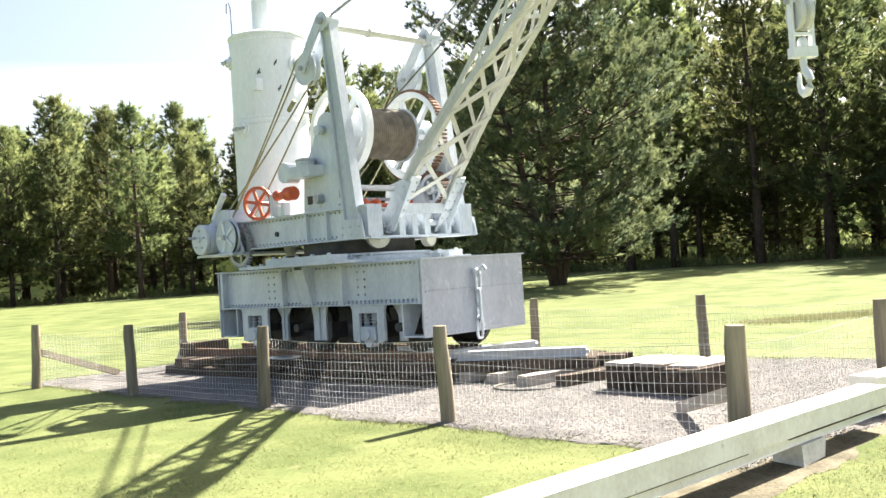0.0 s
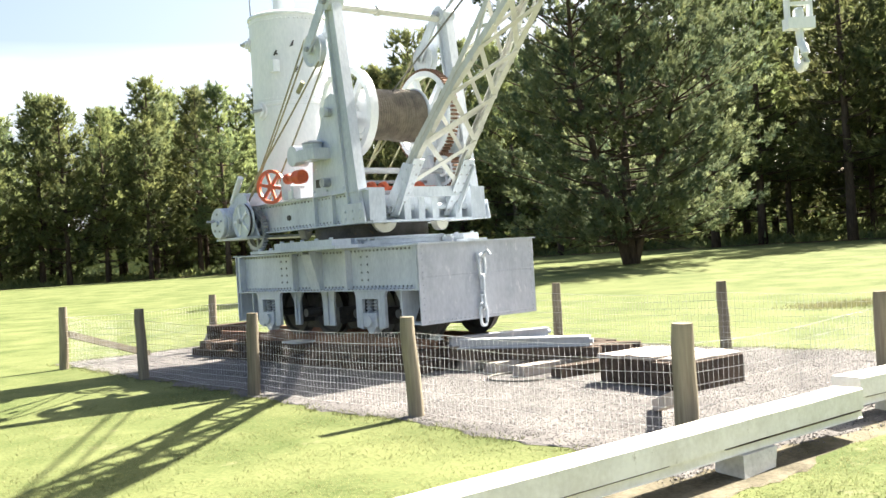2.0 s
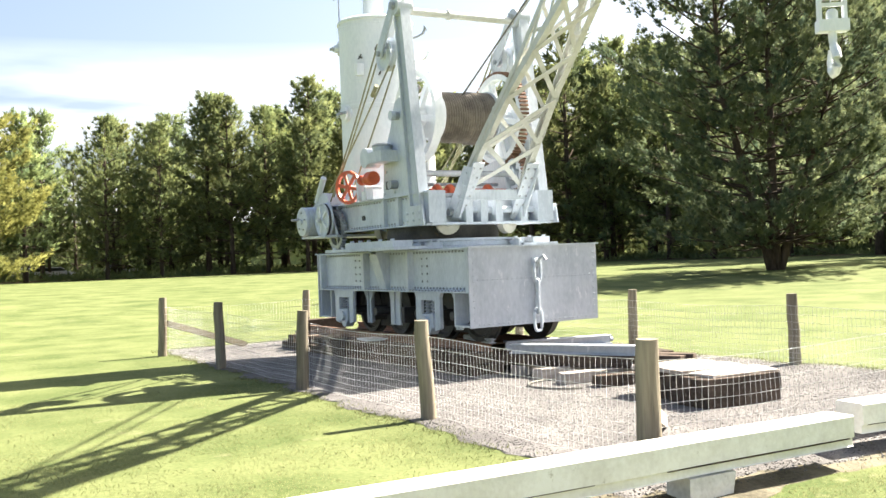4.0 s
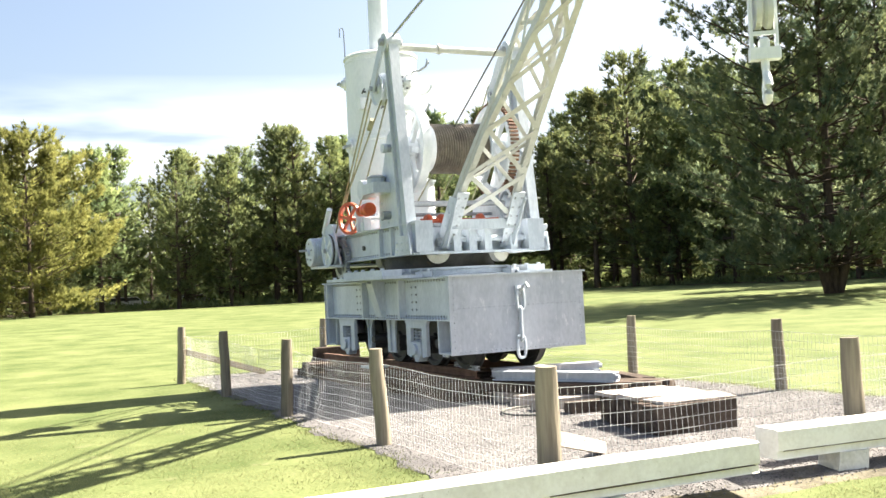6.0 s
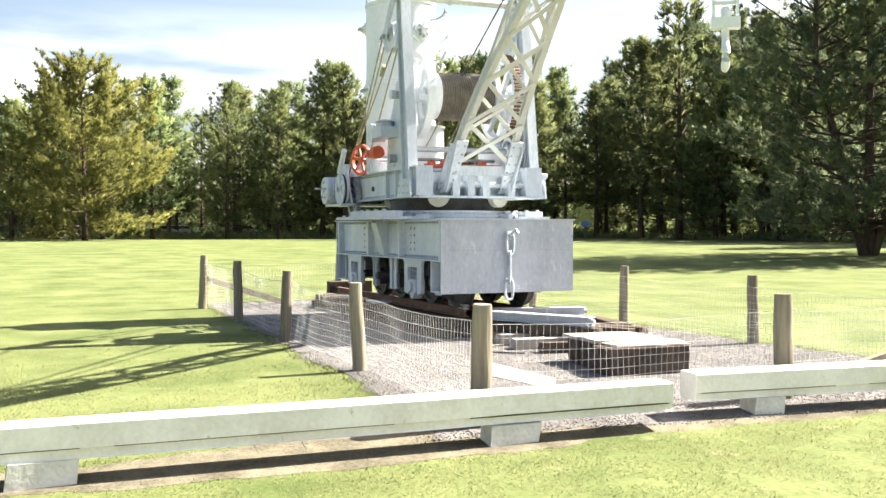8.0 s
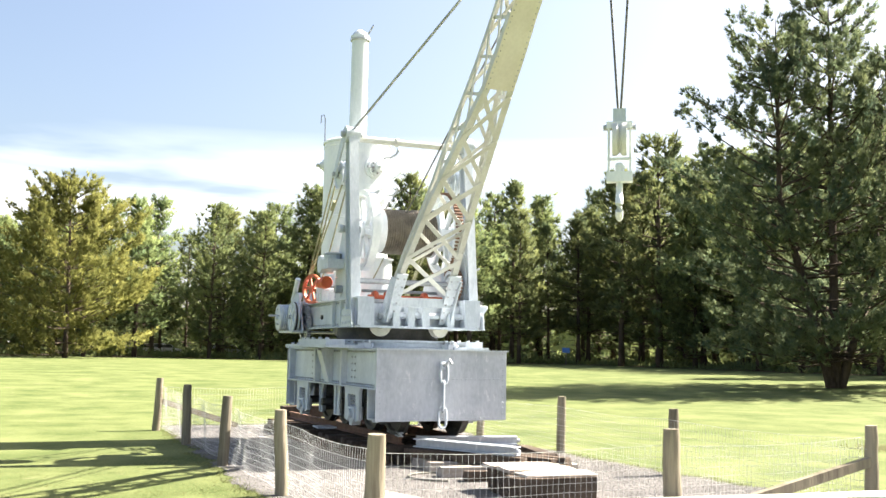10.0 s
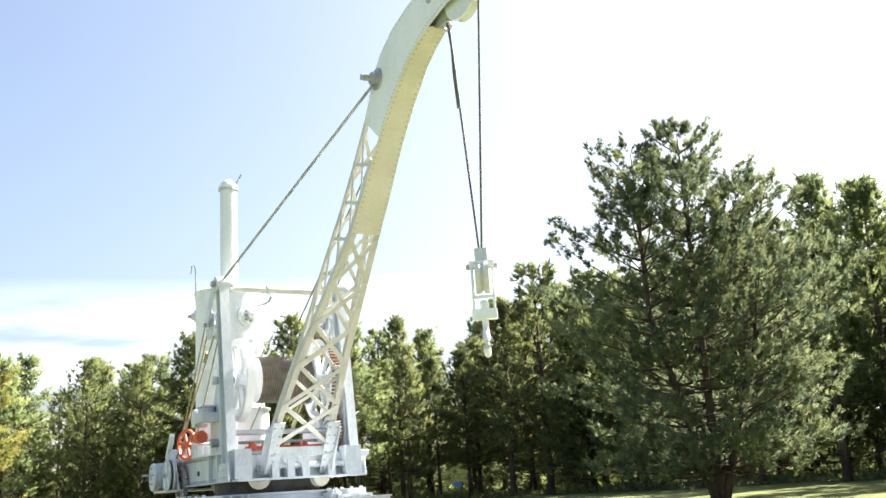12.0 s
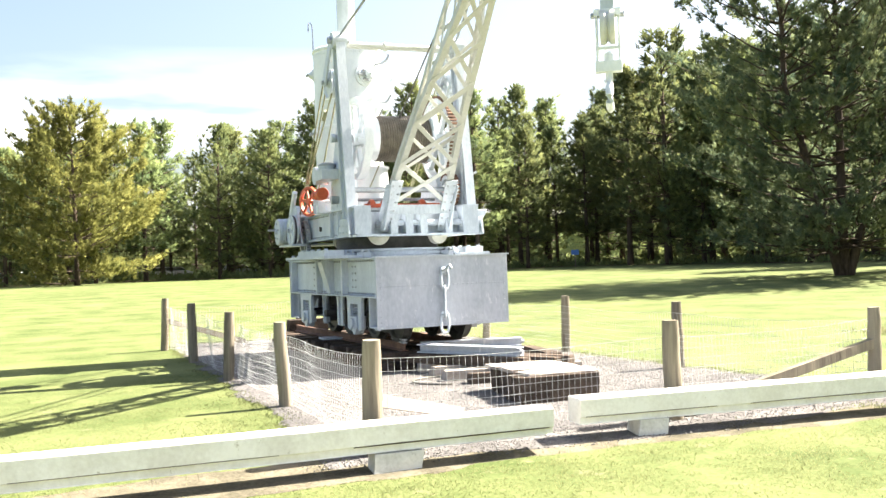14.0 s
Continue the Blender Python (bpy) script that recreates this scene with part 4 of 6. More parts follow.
jib_low = LOW[:7]
for s in (-1, 1):
    dn = -1 if s > 0 else 1
    sp("jib_lower_chord", chord(jib_low, s, 0.105, dn * -1.0), CREAM, "riveted lower chord of the lattice jib")
    sp("jib_back_chord", chord(BACK, s, 0.085, dn * 1.0), CREAM, "riveted back chord of the lattice jib")
    # side lattice
    n = 9
    for i in range(n):
        t0, t1 = 0.04 + 0.95 * i / n, 0.04 + 0.95 * (i + 1) / n
        pa, pb = along(LOW[:7], t0), along(BACK, t1)
        pc, pd = along(BACK, t0), along(LOW[:7], t1)
        off = s * 0.014
        for p, q, k in ((pa, pb, 0), (pc, pd, 1)):
            if k and i % 2 == 0 and i < 3:
                continue
            bm = bmesh.new()
            bar(bm, (s * half_width(p[0]) - off * (1 + 1.5 * k), *p), (s * half_width(q[0]) - off * (1 + 1.5 * k), *q), 0.055, 0.014, (1, 0, 0))
            sp("lattice_bar", bm, CREAM)
# underside and back lattice
for path, m, w in ((LOW[:5], 5, 0.075), (BACK, 6, 0.06)):
    for i in range(m):
        t0, t1 = 0.10 + 0.88 * i / m, 0.10 + 0.88 * (i + 1) / m
        a, b = along(path, t0), along(path, t1)
        d = Vector((0, b[0] - a[0], b[1] - a[1])).normalized()
        nn = d.cross(Vector((1, 0, 0)))
        for s in (-1, 1):
            bm = bmesh.new()
            sh = nn * 0.012 * s
            bar(bm, Vector((s * (half_width(a[0]) - 0.03), *a)) + sh, Vector((-s * (half_width(b[0]) - 0.03), *b)) + sh, w, 0.014, nn)
            sp("lattice_bar", bm, CREAM)
# gooseneck: side plates, under plate, top plate
side = TOP + LOW[::-1][:7] + [(-6.36, 7.08)]
goose = None
for s in (-1, 1):
    bm = bmesh.new()
    lo = [bm.verts.new((s * half_width(v), v, z)) for v, z in side]
    hi = [bm.verts.new((s * (half_width(v) - 0.02), v, z)) for v, z in side]
    bm.faces.new(lo)
    bm.faces.new(hi[::-1])
    for i in range(len(side)):
        j = (i + 1) % len(side)
        bm.faces.new((lo[i], hi[i], hi[j], lo[j]))
    bmesh.ops.recalc_face_normals(bm, faces=bm.faces[:])
    ob = sp("gooseneck_side", bm, WHITE, "curved riveted side plate of the jib head")
    pl = []
    for path, sink in ((TOP[1:], 0.05), (LOW[7:13], -0.05)):
        for k in range(34):
            v, z = along(path, k / 33)
            v2, z2 = along(path, min(k / 33 + 0.01, 1)) if k < 33 else (v - 0.01, z)
            d = Vector((v2 - v, z2 - z)).normalized() if (v2, z2) != (v, z) else Vector((-1, 0))
            pl.append((s * (half_width(v) + 0.001), v + d.y * sink, z - d.x * sink * -1 if sink < 0 else z + d.x * sink))
    sp("rivets", rivets(bmesh.new(), pl, (s, 0, 0), 0.014), PAINT, parent=ob)
    # pivot boss and tie-rod pin
    w = half_width(-6.4)
    bm = lathe(bmesh.new(), (s * w, -6.4, 7.98), (s, 0, 0), [(0.17, 0), (0.17, 0.018), (0.10, 0.02), (0.10, 0.1), (0.05, 0.1), (0.05, 0.26), (0.001, 0.26)], 24)
    sp("tie_pin", bm, STEEL, "pin for the tie rod", smooth=True)
    for v, z in ((-8.05, 8.47), (-8.62, 8.47)):
        sp("head_bolt", cyl(bmesh.new(), (s * half_width(v), v, z), (s * (half_width(v) + 0.03), v, z), 0.045, n=14), STEEL, parent=ob)


def skin(path, sink=0.0):
    bm = bmesh.new()
    rows = []
    for i, (v, z) in enumerate(path):
        a, b = path[max(i - 1, 0)], path[min(i + 1, len(path) - 1)]
        d = Vector((0, b[0] - a[0], b[1] - a[1])).normalized()
        n = d.cross(Vector((1, 0, 0)))
        w = half_width(v) - 0.004
        rows.append([bm.verts.new(Vector((u, v, z)) + n * k) for u, k in ((-w, -0.008), (w, -0.008), (w, 0.008), (-w, 0.008))])
    for q, s in zip(rows, rows[1:]):
        for i in range(4):
            bm.faces.new((q[i], q[(i + 1) % 4], s[(i + 1) % 4], s[i]))
    bm.faces.new(rows[0])
    bm.faces.new(rows[-1][::-1])
    bmesh.ops.recalc_face_normals(bm, faces=bm.faces[:])
    return bm


under = sp("jib_under_plate", skin(LOW[4:12]), BEIGE, "curved beige plate under the jib head")
pl = []
for k in range(40):
    v, z = along(LOW[4:12], k / 39)
    a, b = along(LOW[4:12], max(k / 39 - 0.02, 0)), along(LOW[4:12], min(k / 39 + 0.02, 1))
    d = Vector((0, b[0] - a[0], b[1] - a[1])).normalized()
    n = d.cross(Vector((1, 0, 0)))
    n = n if n.z < 0 else -n
    for s in (-1, 1):
        pl.append((Vector((s * (half_width(v) - 0.04), v, z)) + n * 0.008, n))
bm = bmesh.new()
for p, n in pl:
    rivets(bm, [p], n, 0.013)
sp("rivets", bm, STUD, parent=under)
sp("jib_top_plate", skin(TOP), PAINT)
# feet of the jib
for s in (-1, 1):
    a, b = LOW[0], LOW[1]
    w = half_width(-2.0) + 0.012
    bm = prism(bmesh.new(), [(-1.78, 2.42), (-1.72, 2.60), (-2.25, 3.20), (-2.52, 3.14), (-2.05, 2.40)], "x", s * w - 0.012, s * w + 0.012)
    foot = sp("jib_foot", bm, PAINT, "bolted foot plate of the jib", bevel=0.003)
    pl = [(s * (w + 0.012), v, z) for v, z in ((-1.9, 2.56), (-1.98, 2.5), (-2.05, 2.74), (-2.13, 2.68), (-2.2, 2.94), (-2.28, 2.88), (-2.33, 3.08))]
    sp("bolts", rivets(bmesh.new(), pl, (s, 0, 0), 0.024), PAINT, parent=foot)
    sp("foot_pin", cyl(bmesh.new(), (s * (w - 0.15), -1.86, 2.5), (s * (w + 0.1), -1.86, 2.5), 0.06, n=14), STEEL, parent=foot)
for s in (-1, 1):
    d = Vector((0, LOW[1][0] - LOW[0][0], LOW[1][1] - LOW[0][1])).normalized()
    nn = d.cross(Vector((1, 0, 0)))
    nn = nn if nn.y < 0 else -nn
    p0, p1 = Vector((s * 0.55, -1.84, 2.40)), Vector((s * 0.50, -2.50, 3.24))
    face = sp("foot_strap", bar(bmesh.new(), p0 + nn * 0.02, p1 + nn * 0.02, 0.21, 0.022, nn), PAINT, "bolted strap on the jib foot", bevel=0.003)
    pl = [p0.lerp(p1, k) + nn * 0.031 + Vector((e, 0, 0)) for k in (0.1, 0.26, 0.42, 0.58, 0.74, 0.9) for e in (-0.06, 0.06)]
    sp("bolts", rivets(bmesh.new(), pl, nn, 0.022), STEEL, parent=face)
bm = bx(-0.54, 0.56, -2.14, -2.06, 2.68, 2.84)
sp("jib_cross_beam", bm, PAINT, "cross beam between the jib feet", bevel=0.006)

# head sheave, tie rods, ropes
bm = lathe(bmesh.new(), (0, -8.72, 8.34), (1, 0, 0), [(0.001, -0.07), (0.08, -0.08), (0.09, -0.04), (0.33, -0.03), (0.41, -0.07), (0.43, -0.06), (0.37, 0), (0.43, 0.06), (0.41, 0.07), (0.33, 0.03), (0.09, 0.04), (0.08, 0.07), (0.001, 0.08)], 44)
head = sp("head_sheave", bm, WHITE, "large grooved sheave at the jib head", smooth=True)
sp("sheave_pin", cyl(bmesh.new(), (-0.22, -8.72, 8.34), (0.22, -8.72, 8.34), 0.06, n=12), STEEL, parent=head)
bm = bx(-0.135, -0.105, -9.16, -8.6, 8.25, 8.52)
box(bm, 0.105, 0.135, -9.16, -8.6, 8.25, 8.52)
cyl(bm, (0.135, -9.1, 8.36), (0.24, -9.1, 8.36), 0.07, n=12)
sp("sheave_lug", bm, STEEL, parent=head, bevel=0.006)
bm = lathe(bmesh.new(), (-0.0, -8.12, 8.26), (1, 0, 0), [(0.001, -0.05), (0.2, -0.05), (0.2, 0.05), (0.001, 0.05)], 24)
sp("guide_block", bm, STEEL, smooth=True)
for s in (-1, 1):
    p, q = Vector((s * 1.14, -1.33, 5.92)), Vector((s * (half_width(-6.4) + 0.07), -6.36, 7.88))
    bm = cyl(bmesh.new(), p, q, 0.023, n=10)
    sp("tie_rod", bm, STEEL, "long tie rod from mast to jib", smooth=True)
HB = Vector((0.0, -8.68, 4.75))


def sag(p, q, drop, n=10):
    p, q = Vector(p), Vector(q)
    return [p.lerp(q, i / n) - Vector((0, 0, drop * 4 * (i / n) * (1 - i / n))) for i in range(n + 1)]


sp("hoist_rope", tube(bmesh.new(), [(0, -9.11, 8.34), HB + Vector((0, -0.03, 0.05))], 0.015, 6), CABLE, "hoist rope down to the hook block")
sp("hoist_rope", tube(bmesh.new(), [(0, -8.28, 8.02), HB + Vector((0, 0.03, 0.05))], 0.015, 6), CABLE, "hoist rope down to the hook block")
sp("rope_splice", tube(bmesh.new(), [(0, -8.24, 8.1), (0.03, -8.27, 7.7), (0.012, -8.31, 7.3), (0.014, -8.36, 6.8)], 0.02, 6), CABLE)
sp("rope_eye", lathe(bmesh.new(), (0, -8.25, 8.02), (1, 0.2, 0), [(0.075, -0.015), (0.075, 0.015), (0.045, 0.015), (0.045, -0.015)], 18, True), CREAM)
sp("jib_rope", tube(bmesh.new(), sag((0, -1.25, 4.5), (0, -8.6, 8.72), 0.05), 0.015, 6), CABLE)
# luffing ropes from the mast sheaves to the rear winch
for s in (-1, 1):
    u = s * 1.14
    for du, p, q in ((-0.06, (-0.53, 5.40), (1.75, 2.85)), (0.0, (-0.55, 5.36), (1.95, 2.8)), (0.06, (-0.91, 5.0), (1.45, 2.7)), (-0.03, (-0.88, 4.98), (2.15, 2.88))):
        sp("luffing_rope", tube(bmesh.new(), sag((u + du, *p), (u + du * 1.5 - s * 0.0, *q), 0.05), 0.016, 6), MOSSY, "weathered luffing rope")
    sp("rope_clamp", tube(bmesh.new(), [(u, -0.3, 4.75), (u, -0.12, 4.60)], 0.04, 8), MOSSY)
    sp("drum_rope", tube(bmesh.new(), sag((s * 0.2, -0.75, 3.8), (s * 0.25, 1.2, 2.6), 0.02), 0.014, 6), MOSSY)

# hook block, hanging with a twist
TWIST = SLEW @ Matrix.Translation(HB) @ Matrix.Rotation(radians(-33), 4, "Z") @ Matrix.Diagonal((0.76, 0.9, 1, 1)) @ Matrix.Translation(-HB)


def bp(name, bm, mat=PAINT, label="", parent=None, smooth=False, bevel=0.0):
    return part(name, bm, mat, parent or crane, label, TWIST, smooth, bevel)


bm = bmesh.new()
for u in (-0.165, 0.165):
    box(bm, u - 0.018, u + 0.018, HB.y - 0.055, HB.y + 0.055, 3.98, 4.66)
box(bm, -0.2, 0.2, HB.y - 0.07, HB.y + 0.07, 4.58, 4.66)
box(bm, -0.19, 0.19, HB.y - 0.03, HB.y + 0.03, 4.20, 4.235)
box(bm, -0.2, 0.2, HB.y - 0.08, HB.y + 0.08, 3.94, 4.06)
block = bp("hook_block", bm, WHITE, "white lifting block with a hook", bevel=0.008)
bp("block_head", bx(-0.10, 0.10, HB.y - 0.06, HB.y + 0.06, 4.66, 4.82), PAINT, parent=block, bevel=0.01)
bm = lathe(bmesh.new(), (0, HB.y, 4.46), (1, 0, 0), [(0.001, -0.11), (0.2, -0.11), (0.2, -0.04), (0.16, 0.0), (0.2, 0.04), (0.2, 0.11), (0.001, 0.11)], 28)
bp("block_sheave", bm, CREAM, parent=block, smooth=True)
for u in (-0.2, 0.2):
    bp("block_pin", cyl(bmesh.new(), (u - 0.05, HB.y, 4.60), (u + 0.05, HB.y, 4.60), 0.035, n=10), STEEL, parent=block)
bp("hook_nut", lathe(bmesh.new(), (0, HB.y, 4.06), (0, 0, 1), [(0.075, 0), (0.075, 0.08), (0.05, 0.11), (0.001, 0.12)], 20), WHITE, parent=block, smooth=True)
hk = [(0, 0, 3.96), (0, 0, 3.86), (0, 0.02, 3.79), (0, 0.09, 3.73), (0, 0.125, 3.66), (0, 0.11, 3.59), (0, 0.05, 3.535), (0, -0.03, 3.53), (0, -0.10, 3.575), (0, -0.125, 3.65), (0, -0.11, 3.73), (0, -0.10, 3.775)]
bm = tube(bmesh.new(), [(x, HB.y - y, z) for x, y, z in hk], lambda t: 0.055 if t < 0.2 else 0.06 - 0.035 * max(0, t - 0.6) / 0.4, 12)
bp("hook", bm, WHITE, "white forged crane hook", parent=block, smooth=True)


# ---- track and timbers ----
def timber(bm, x0, x1, y0, y1, z0, z1, seed):
    rnd = random.Random(seed)
    v0 = len(bm.verts)
    box(bm, x0, x1, y0, y1, z0, z1)
    bm.verts.ensure_lookup_table()
    for v in bm.verts[v0:]:
        v.co += Vector((rnd.uniform(-0.03, 0.03), rnd.uniform(-0.012, 0.012), rnd.uniform(-0.012, 0.008)))
    return bm


def sleeper(c, length, width, height, turn, mat, label, seed, group="timber sleepers", name="timber_sleeper"):
    m = pose(c[0], c[1], c[2], 0, 0, turn)
    bm = timber(bmesh.new(), -length / 2, length / 2, -width / 2, width / 2, 0, height, seed)
    bmesh.ops.subdivide_edges(bm, edges=bm.edges[:], cuts=2, use_grid_fill=True)
    rnd = random.Random(seed + 7)
    for v in bm.verts:
        v.co += Vector((rnd.uniform(-0.008, 0.008), rnd.uniform(-0.006, 0.006), rnd.uniform(-0.005, 0.005)))
    ob = part(name, bm, mat, None, m=(m if group != "track timbers" else CAR @ m), bevel=0.006)
    return tagged(ob, label, "sleeper", group)


k = 0
# lower course laid along the track
for x in (-0.95, -0.6, 0.6, 0.95):
    for y0 in (1.4, 4.0, 6.2):
        sleeper((x, y0, 0.01), 2.3, 0.25, 0.16, 90, TIMBER, "dark weathered timber laid along the track", k, "track timbers")
        k += 1
for i in range(11):
    y = 0.62 + 0.62 * i
    sleeper((0.02 * (i % 3), y, 0.17), 2.3 + 0.12 * (i % 2), 0.24, 0.155, random.uniform(-2, 2), TIMBER, "dark creosoted track sleeper across the rails", k, "track timbers")
    k += 1
for i, (x, y, z, ln, turn) in enumerate(((0.55, -0.12, 0.012, 2.2, 4), (0.6, -0.72, 0.012, 2.25, 3), (0.62, -1.38, 0.012, 2.3, 2), (0.45, -1.98, 0.012, 1.6, -3), (1.1, 0.3, 0.012, 2.0, 3))):
    sleeper((x, y, z), ln, 0.25, 0.15, turn, PALE if i in (0, 1, 2) else TIMBER, "grey bleached sleeper lying on the gravel", k)
    k += 1
for i, (x, y, z, ln, turn) in enumerate(((0.06, -0.84, 0.165, 2.2, -56), (0.50, -0.98, 0.165, 2.3, -57), (0.86, -1.05, 0.165, 2.0, -60), (1.45, -0.55, 0.165, 1.5, 84), (0.52, 0.42, 0.165, 2.0, -11))):
    sleeper((x, y, z), ln, 0.24, 0.15, turn, TIMBER, "dark sleeper laid across other timbers", k)
    k += 1
# block of short timbers on the gravel
for i in range(6):
    y = -2.83 - 0.265 * i
    sleeper((0.08 + (0.10 if i < 4 else -0.02), y, 0.015), 1.12 if i > 0 else 0.95, 0.262, 0.33, random.uniform(-1.5, 1.5), TIMBER, "short thick dark timber in a tight block", k, "block of short timbers", "short_timber")
    k += 1
for i in range(3):
    sleeper((0.10 + 0.02 * i, -3.0 - 0.5 * i, 0.345), 1.0, 0.42, 0.035, 2 - i, PALE, "bleached plank lying on the timber block", k, "planks on the block", "plank")
    k += 1
bm = bmesh.new()
bar(bm, (-1.62, 7.22, 0.01), (-1.30, 7.30, 0.58), 0.22, 0.03, (0.8, 0, -0.45))
tagged(part("leaning_plank", bm, PALE, None), "pale plank leaning on the stop timbers", "plank")
# rear stop timbers
sleeper((-0.95, 7.25, 0.015), 0.9, 0.3, 0.3, 10, TIMBER, "dark stop timber behind the track", k)
sleeper((-0.95, 7.15, 0.32), 1.0, 0.26, 0.26, 4, TIMBER, "dark stop timber stacked behind the track", k + 1)

RAIL = [(-0.06, 0), (0.06, 0), (0.06, 0.012), (0.012, 0.03), (0.012, 0.1), (0.033, 0.11), (0.033, 0.14), (-0.033, 0.14), (-0.033, 0.11), (-0.012, 0.1), (-0.012, 0.03), (-0.06, 0.012)]
for x in (-0.56, 0.56):
    bm = prism(bmesh.new(), [(x + a, b + 0.328) for a, b in RAIL], "y", 0.45, 7.0)
    tagged(part("rail", bm, RUST, None, m=CAR), "rusty steel rail under the crane wheels", "rail", "pair of rails")


# loose steel beside the track
def loose_bar(c, length, w, h, turn, tilt, mat, label):
    m = pose(c[0], c[1], c[2], 0, tilt, turn)
    ob = thing("steel_beam", m, label, "steel beam", "loose steel beams")
    bm2 = bmesh.new()
    box(bm2, -length / 2, length / 2, -0.012, 0.012, 0.015, h - 0.015)
    part("web", bm2, mat, ob, m=m)
    part("flange", bx(-length / 2, length / 2, -w / 2, w / 2, h - 0.02, h), mat, ob, m=m, bevel=0.004)
    part("flange", bx(-length / 2, length / 2, -w / 2, w / 2, 0, 0.02), mat, ob, m=m, bevel=0.004)
    part("end_cap", cyl(bmesh.new(), (length / 2, 0, h / 2), (length / 2 + 0.05, 0, h / 2), 0.035, n=8), mat, ob, m=m)
    return ob


loose_bar((0.10, -0.78, 0.325), 1.98, 0.20, 0.14, -56.5, 0, PLATE, "pale grey steel beam lying on sleepers")
loose_bar((0.54, 0.30, 0.325), 1.75, 0.18, 0.14, -11, 0, PLATE, "pale grey steel beam with a bolted end on sleepers")
loose_bar((-0.62, 0.75, 0.47), 1.1, 0.09, 0.07, 84, 0, STEEL, "short grey steel bar lying on sleepers")
ob = tagged(part("steel_rod", cyl(bmesh.new(), (1.7, 1.0, 0.36), (2.35, 3.6, 0.04), 0.035, n=10), PAINT, None), "pale grey steel rod leaning on timbers", "rod")
bm = tube(bmesh.new(), [(-0.75 + 0.32 * math.cos(t), -1.25 + 0.3 * math.sin(t) - 0.1 * t, 0.04) for t in [i * 0.3 for i in range(18)]], 0.016, 6)
tagged(part("wire_rope_coil", bm, CABLE, None), "loose dark wire rope on the gravel", "rope")
bm = bx(-1.35, -0.85, 3.6, 4.1, 0.338, 0.37)
tagged(part("steel_plate", bm, PAINT, None, bevel=0.004), "small grey steel plate lying on the sleepers", "plate")

# ---- white barrier beams ----
def barrier(x0, y0, x1, y1, z0, h, w, label, blocks):
    d = Vector((x1 - x0, y1 - y0, 0))
    ln = d.length
    ang = math.degrees(math.atan2(d.y, d.x))
    m = pose(x0, y0, z0, 0, 0, ang)
    ob = thing("barrier_beam", m, label, "barrier", "white barrier beams")
    n = int(ln / 0.4)
    bm = bmesh.new()
    rows = []
    c = 0.010
    sec = [(-w / 2 + c, 0), (w / 2 - c, 0), (w / 2, c), (w / 2, h - c), (w / 2 - c, h), (-w / 2 + c, h), (-w / 2, h - c), (-w / 2, h * 0.30), (-w / 2 + 0.022, h * 0.27), (-w / 2 + 0.018, c)]
    for i in range(n + 1):
        x = ln * i / n
        j = [noise.noise((x * 0.9, a * 4 + z0, b * 4)) * 0.006 for a, b in sec]
        rows.append([bm.verts.new((x, a + k2, b + k2)) for (a, b), k2 in zip(sec, j)])
    for q, s in zip(rows, rows[1:]):
        for i in range(len(sec)):
            bm.faces.new((q[i], q[(i + 1) % len(sec)], s[(i + 1) % len(sec)], s[i]))
    bm.faces.new(rows[0][::-1])
    bm.faces.new(rows[-1])
    bmesh.ops.recalc_face_normals(bm, faces=bm.faces[:])
    part("beam", bm, RAILWHITE, ob, m=m)
    rc = random.Random(int(ln * 10))
    x = 0.05
    while x < ln - 0.5:
        cl = rc.uniform(1.2, 3.4)
        cz = h * 0.285 + rc.uniform(-0.004, 0.004)
        part("crack", bx(x, min(x + cl, ln - 0.05), -w / 2 - 0.005, -w / 2 + 0.02, cz, cz + rc.uniform(0.003, 0.007)), TIMBER, ob, "dark split in the painted timber", m=m)
        x += cl + rc.uniform(0.05, 0.7)
    for i, (bx0, bw) in enumerate(blocks):
        yb = y0 + (y1 - y0) * (bx0 - x0) / (x1 - x0)
        gz = ground_z(bx0, yb)
        mb = pose(bx0, yb, gz - 0.03, 0, 0, ang + random.uniform(-4, 4))
        b = timber(bmesh.new(), -bw / 2, bw / 2, -0.15, 0.13, 0, z0 - gz + 0.03, 90 + i)
        o = part("concrete_block", b, CONCRETE, None, m=mb, bevel=0.012)
        tagged(o, "chipped whitewashed concrete block under a barrier beam", "concrete block", "blocks under the beams")
    return ob


barrier(-12.6, -7.35, -1.30, -6.81, 0.13, 0.26, 0.28, "long white painted timber barrier beam on concrete blocks", ((-6.62, 0.46), (-2.88, 0.46), (-10.5, 0.46)))
barrier(-0.86, -6.52, 7.9, -6.75, 0.145, 0.26, 0.30, "white painted timber barrier beam with green stains", ((-0.05, 0.32), (3.4, 0.34), (6.8, 0.34)))

# ---- wire fence ----
fence = thing("fence", pose(-3.2, -2.8, 0), "low wire netting fence on round timber posts", "fence")
POSTS = {"a": (-4.15, 7.6, 1.18, 2), "b": (-3.83, 4.25, 1.16, -1), "c": (-3.5, 0.62, 1.12, 2), "d": (-3.24, -2.78, 1.11, -3), "e": (-2.93, -6.39, 1.10, 1), "f": (0.53, -6.12, 1.10, -1), "g": (3.97, -5.4, 1.06, 1), "h": (3.24, -1.91, 1.06, -1), "i": (2.97, 1.58, 1.08, 1), "j": (2.68, 5.1, 1.08, 0), "k": (2.35, 8.4, 1.12, 0), "l": (-1.03, 7.9, 1.17, 1)}
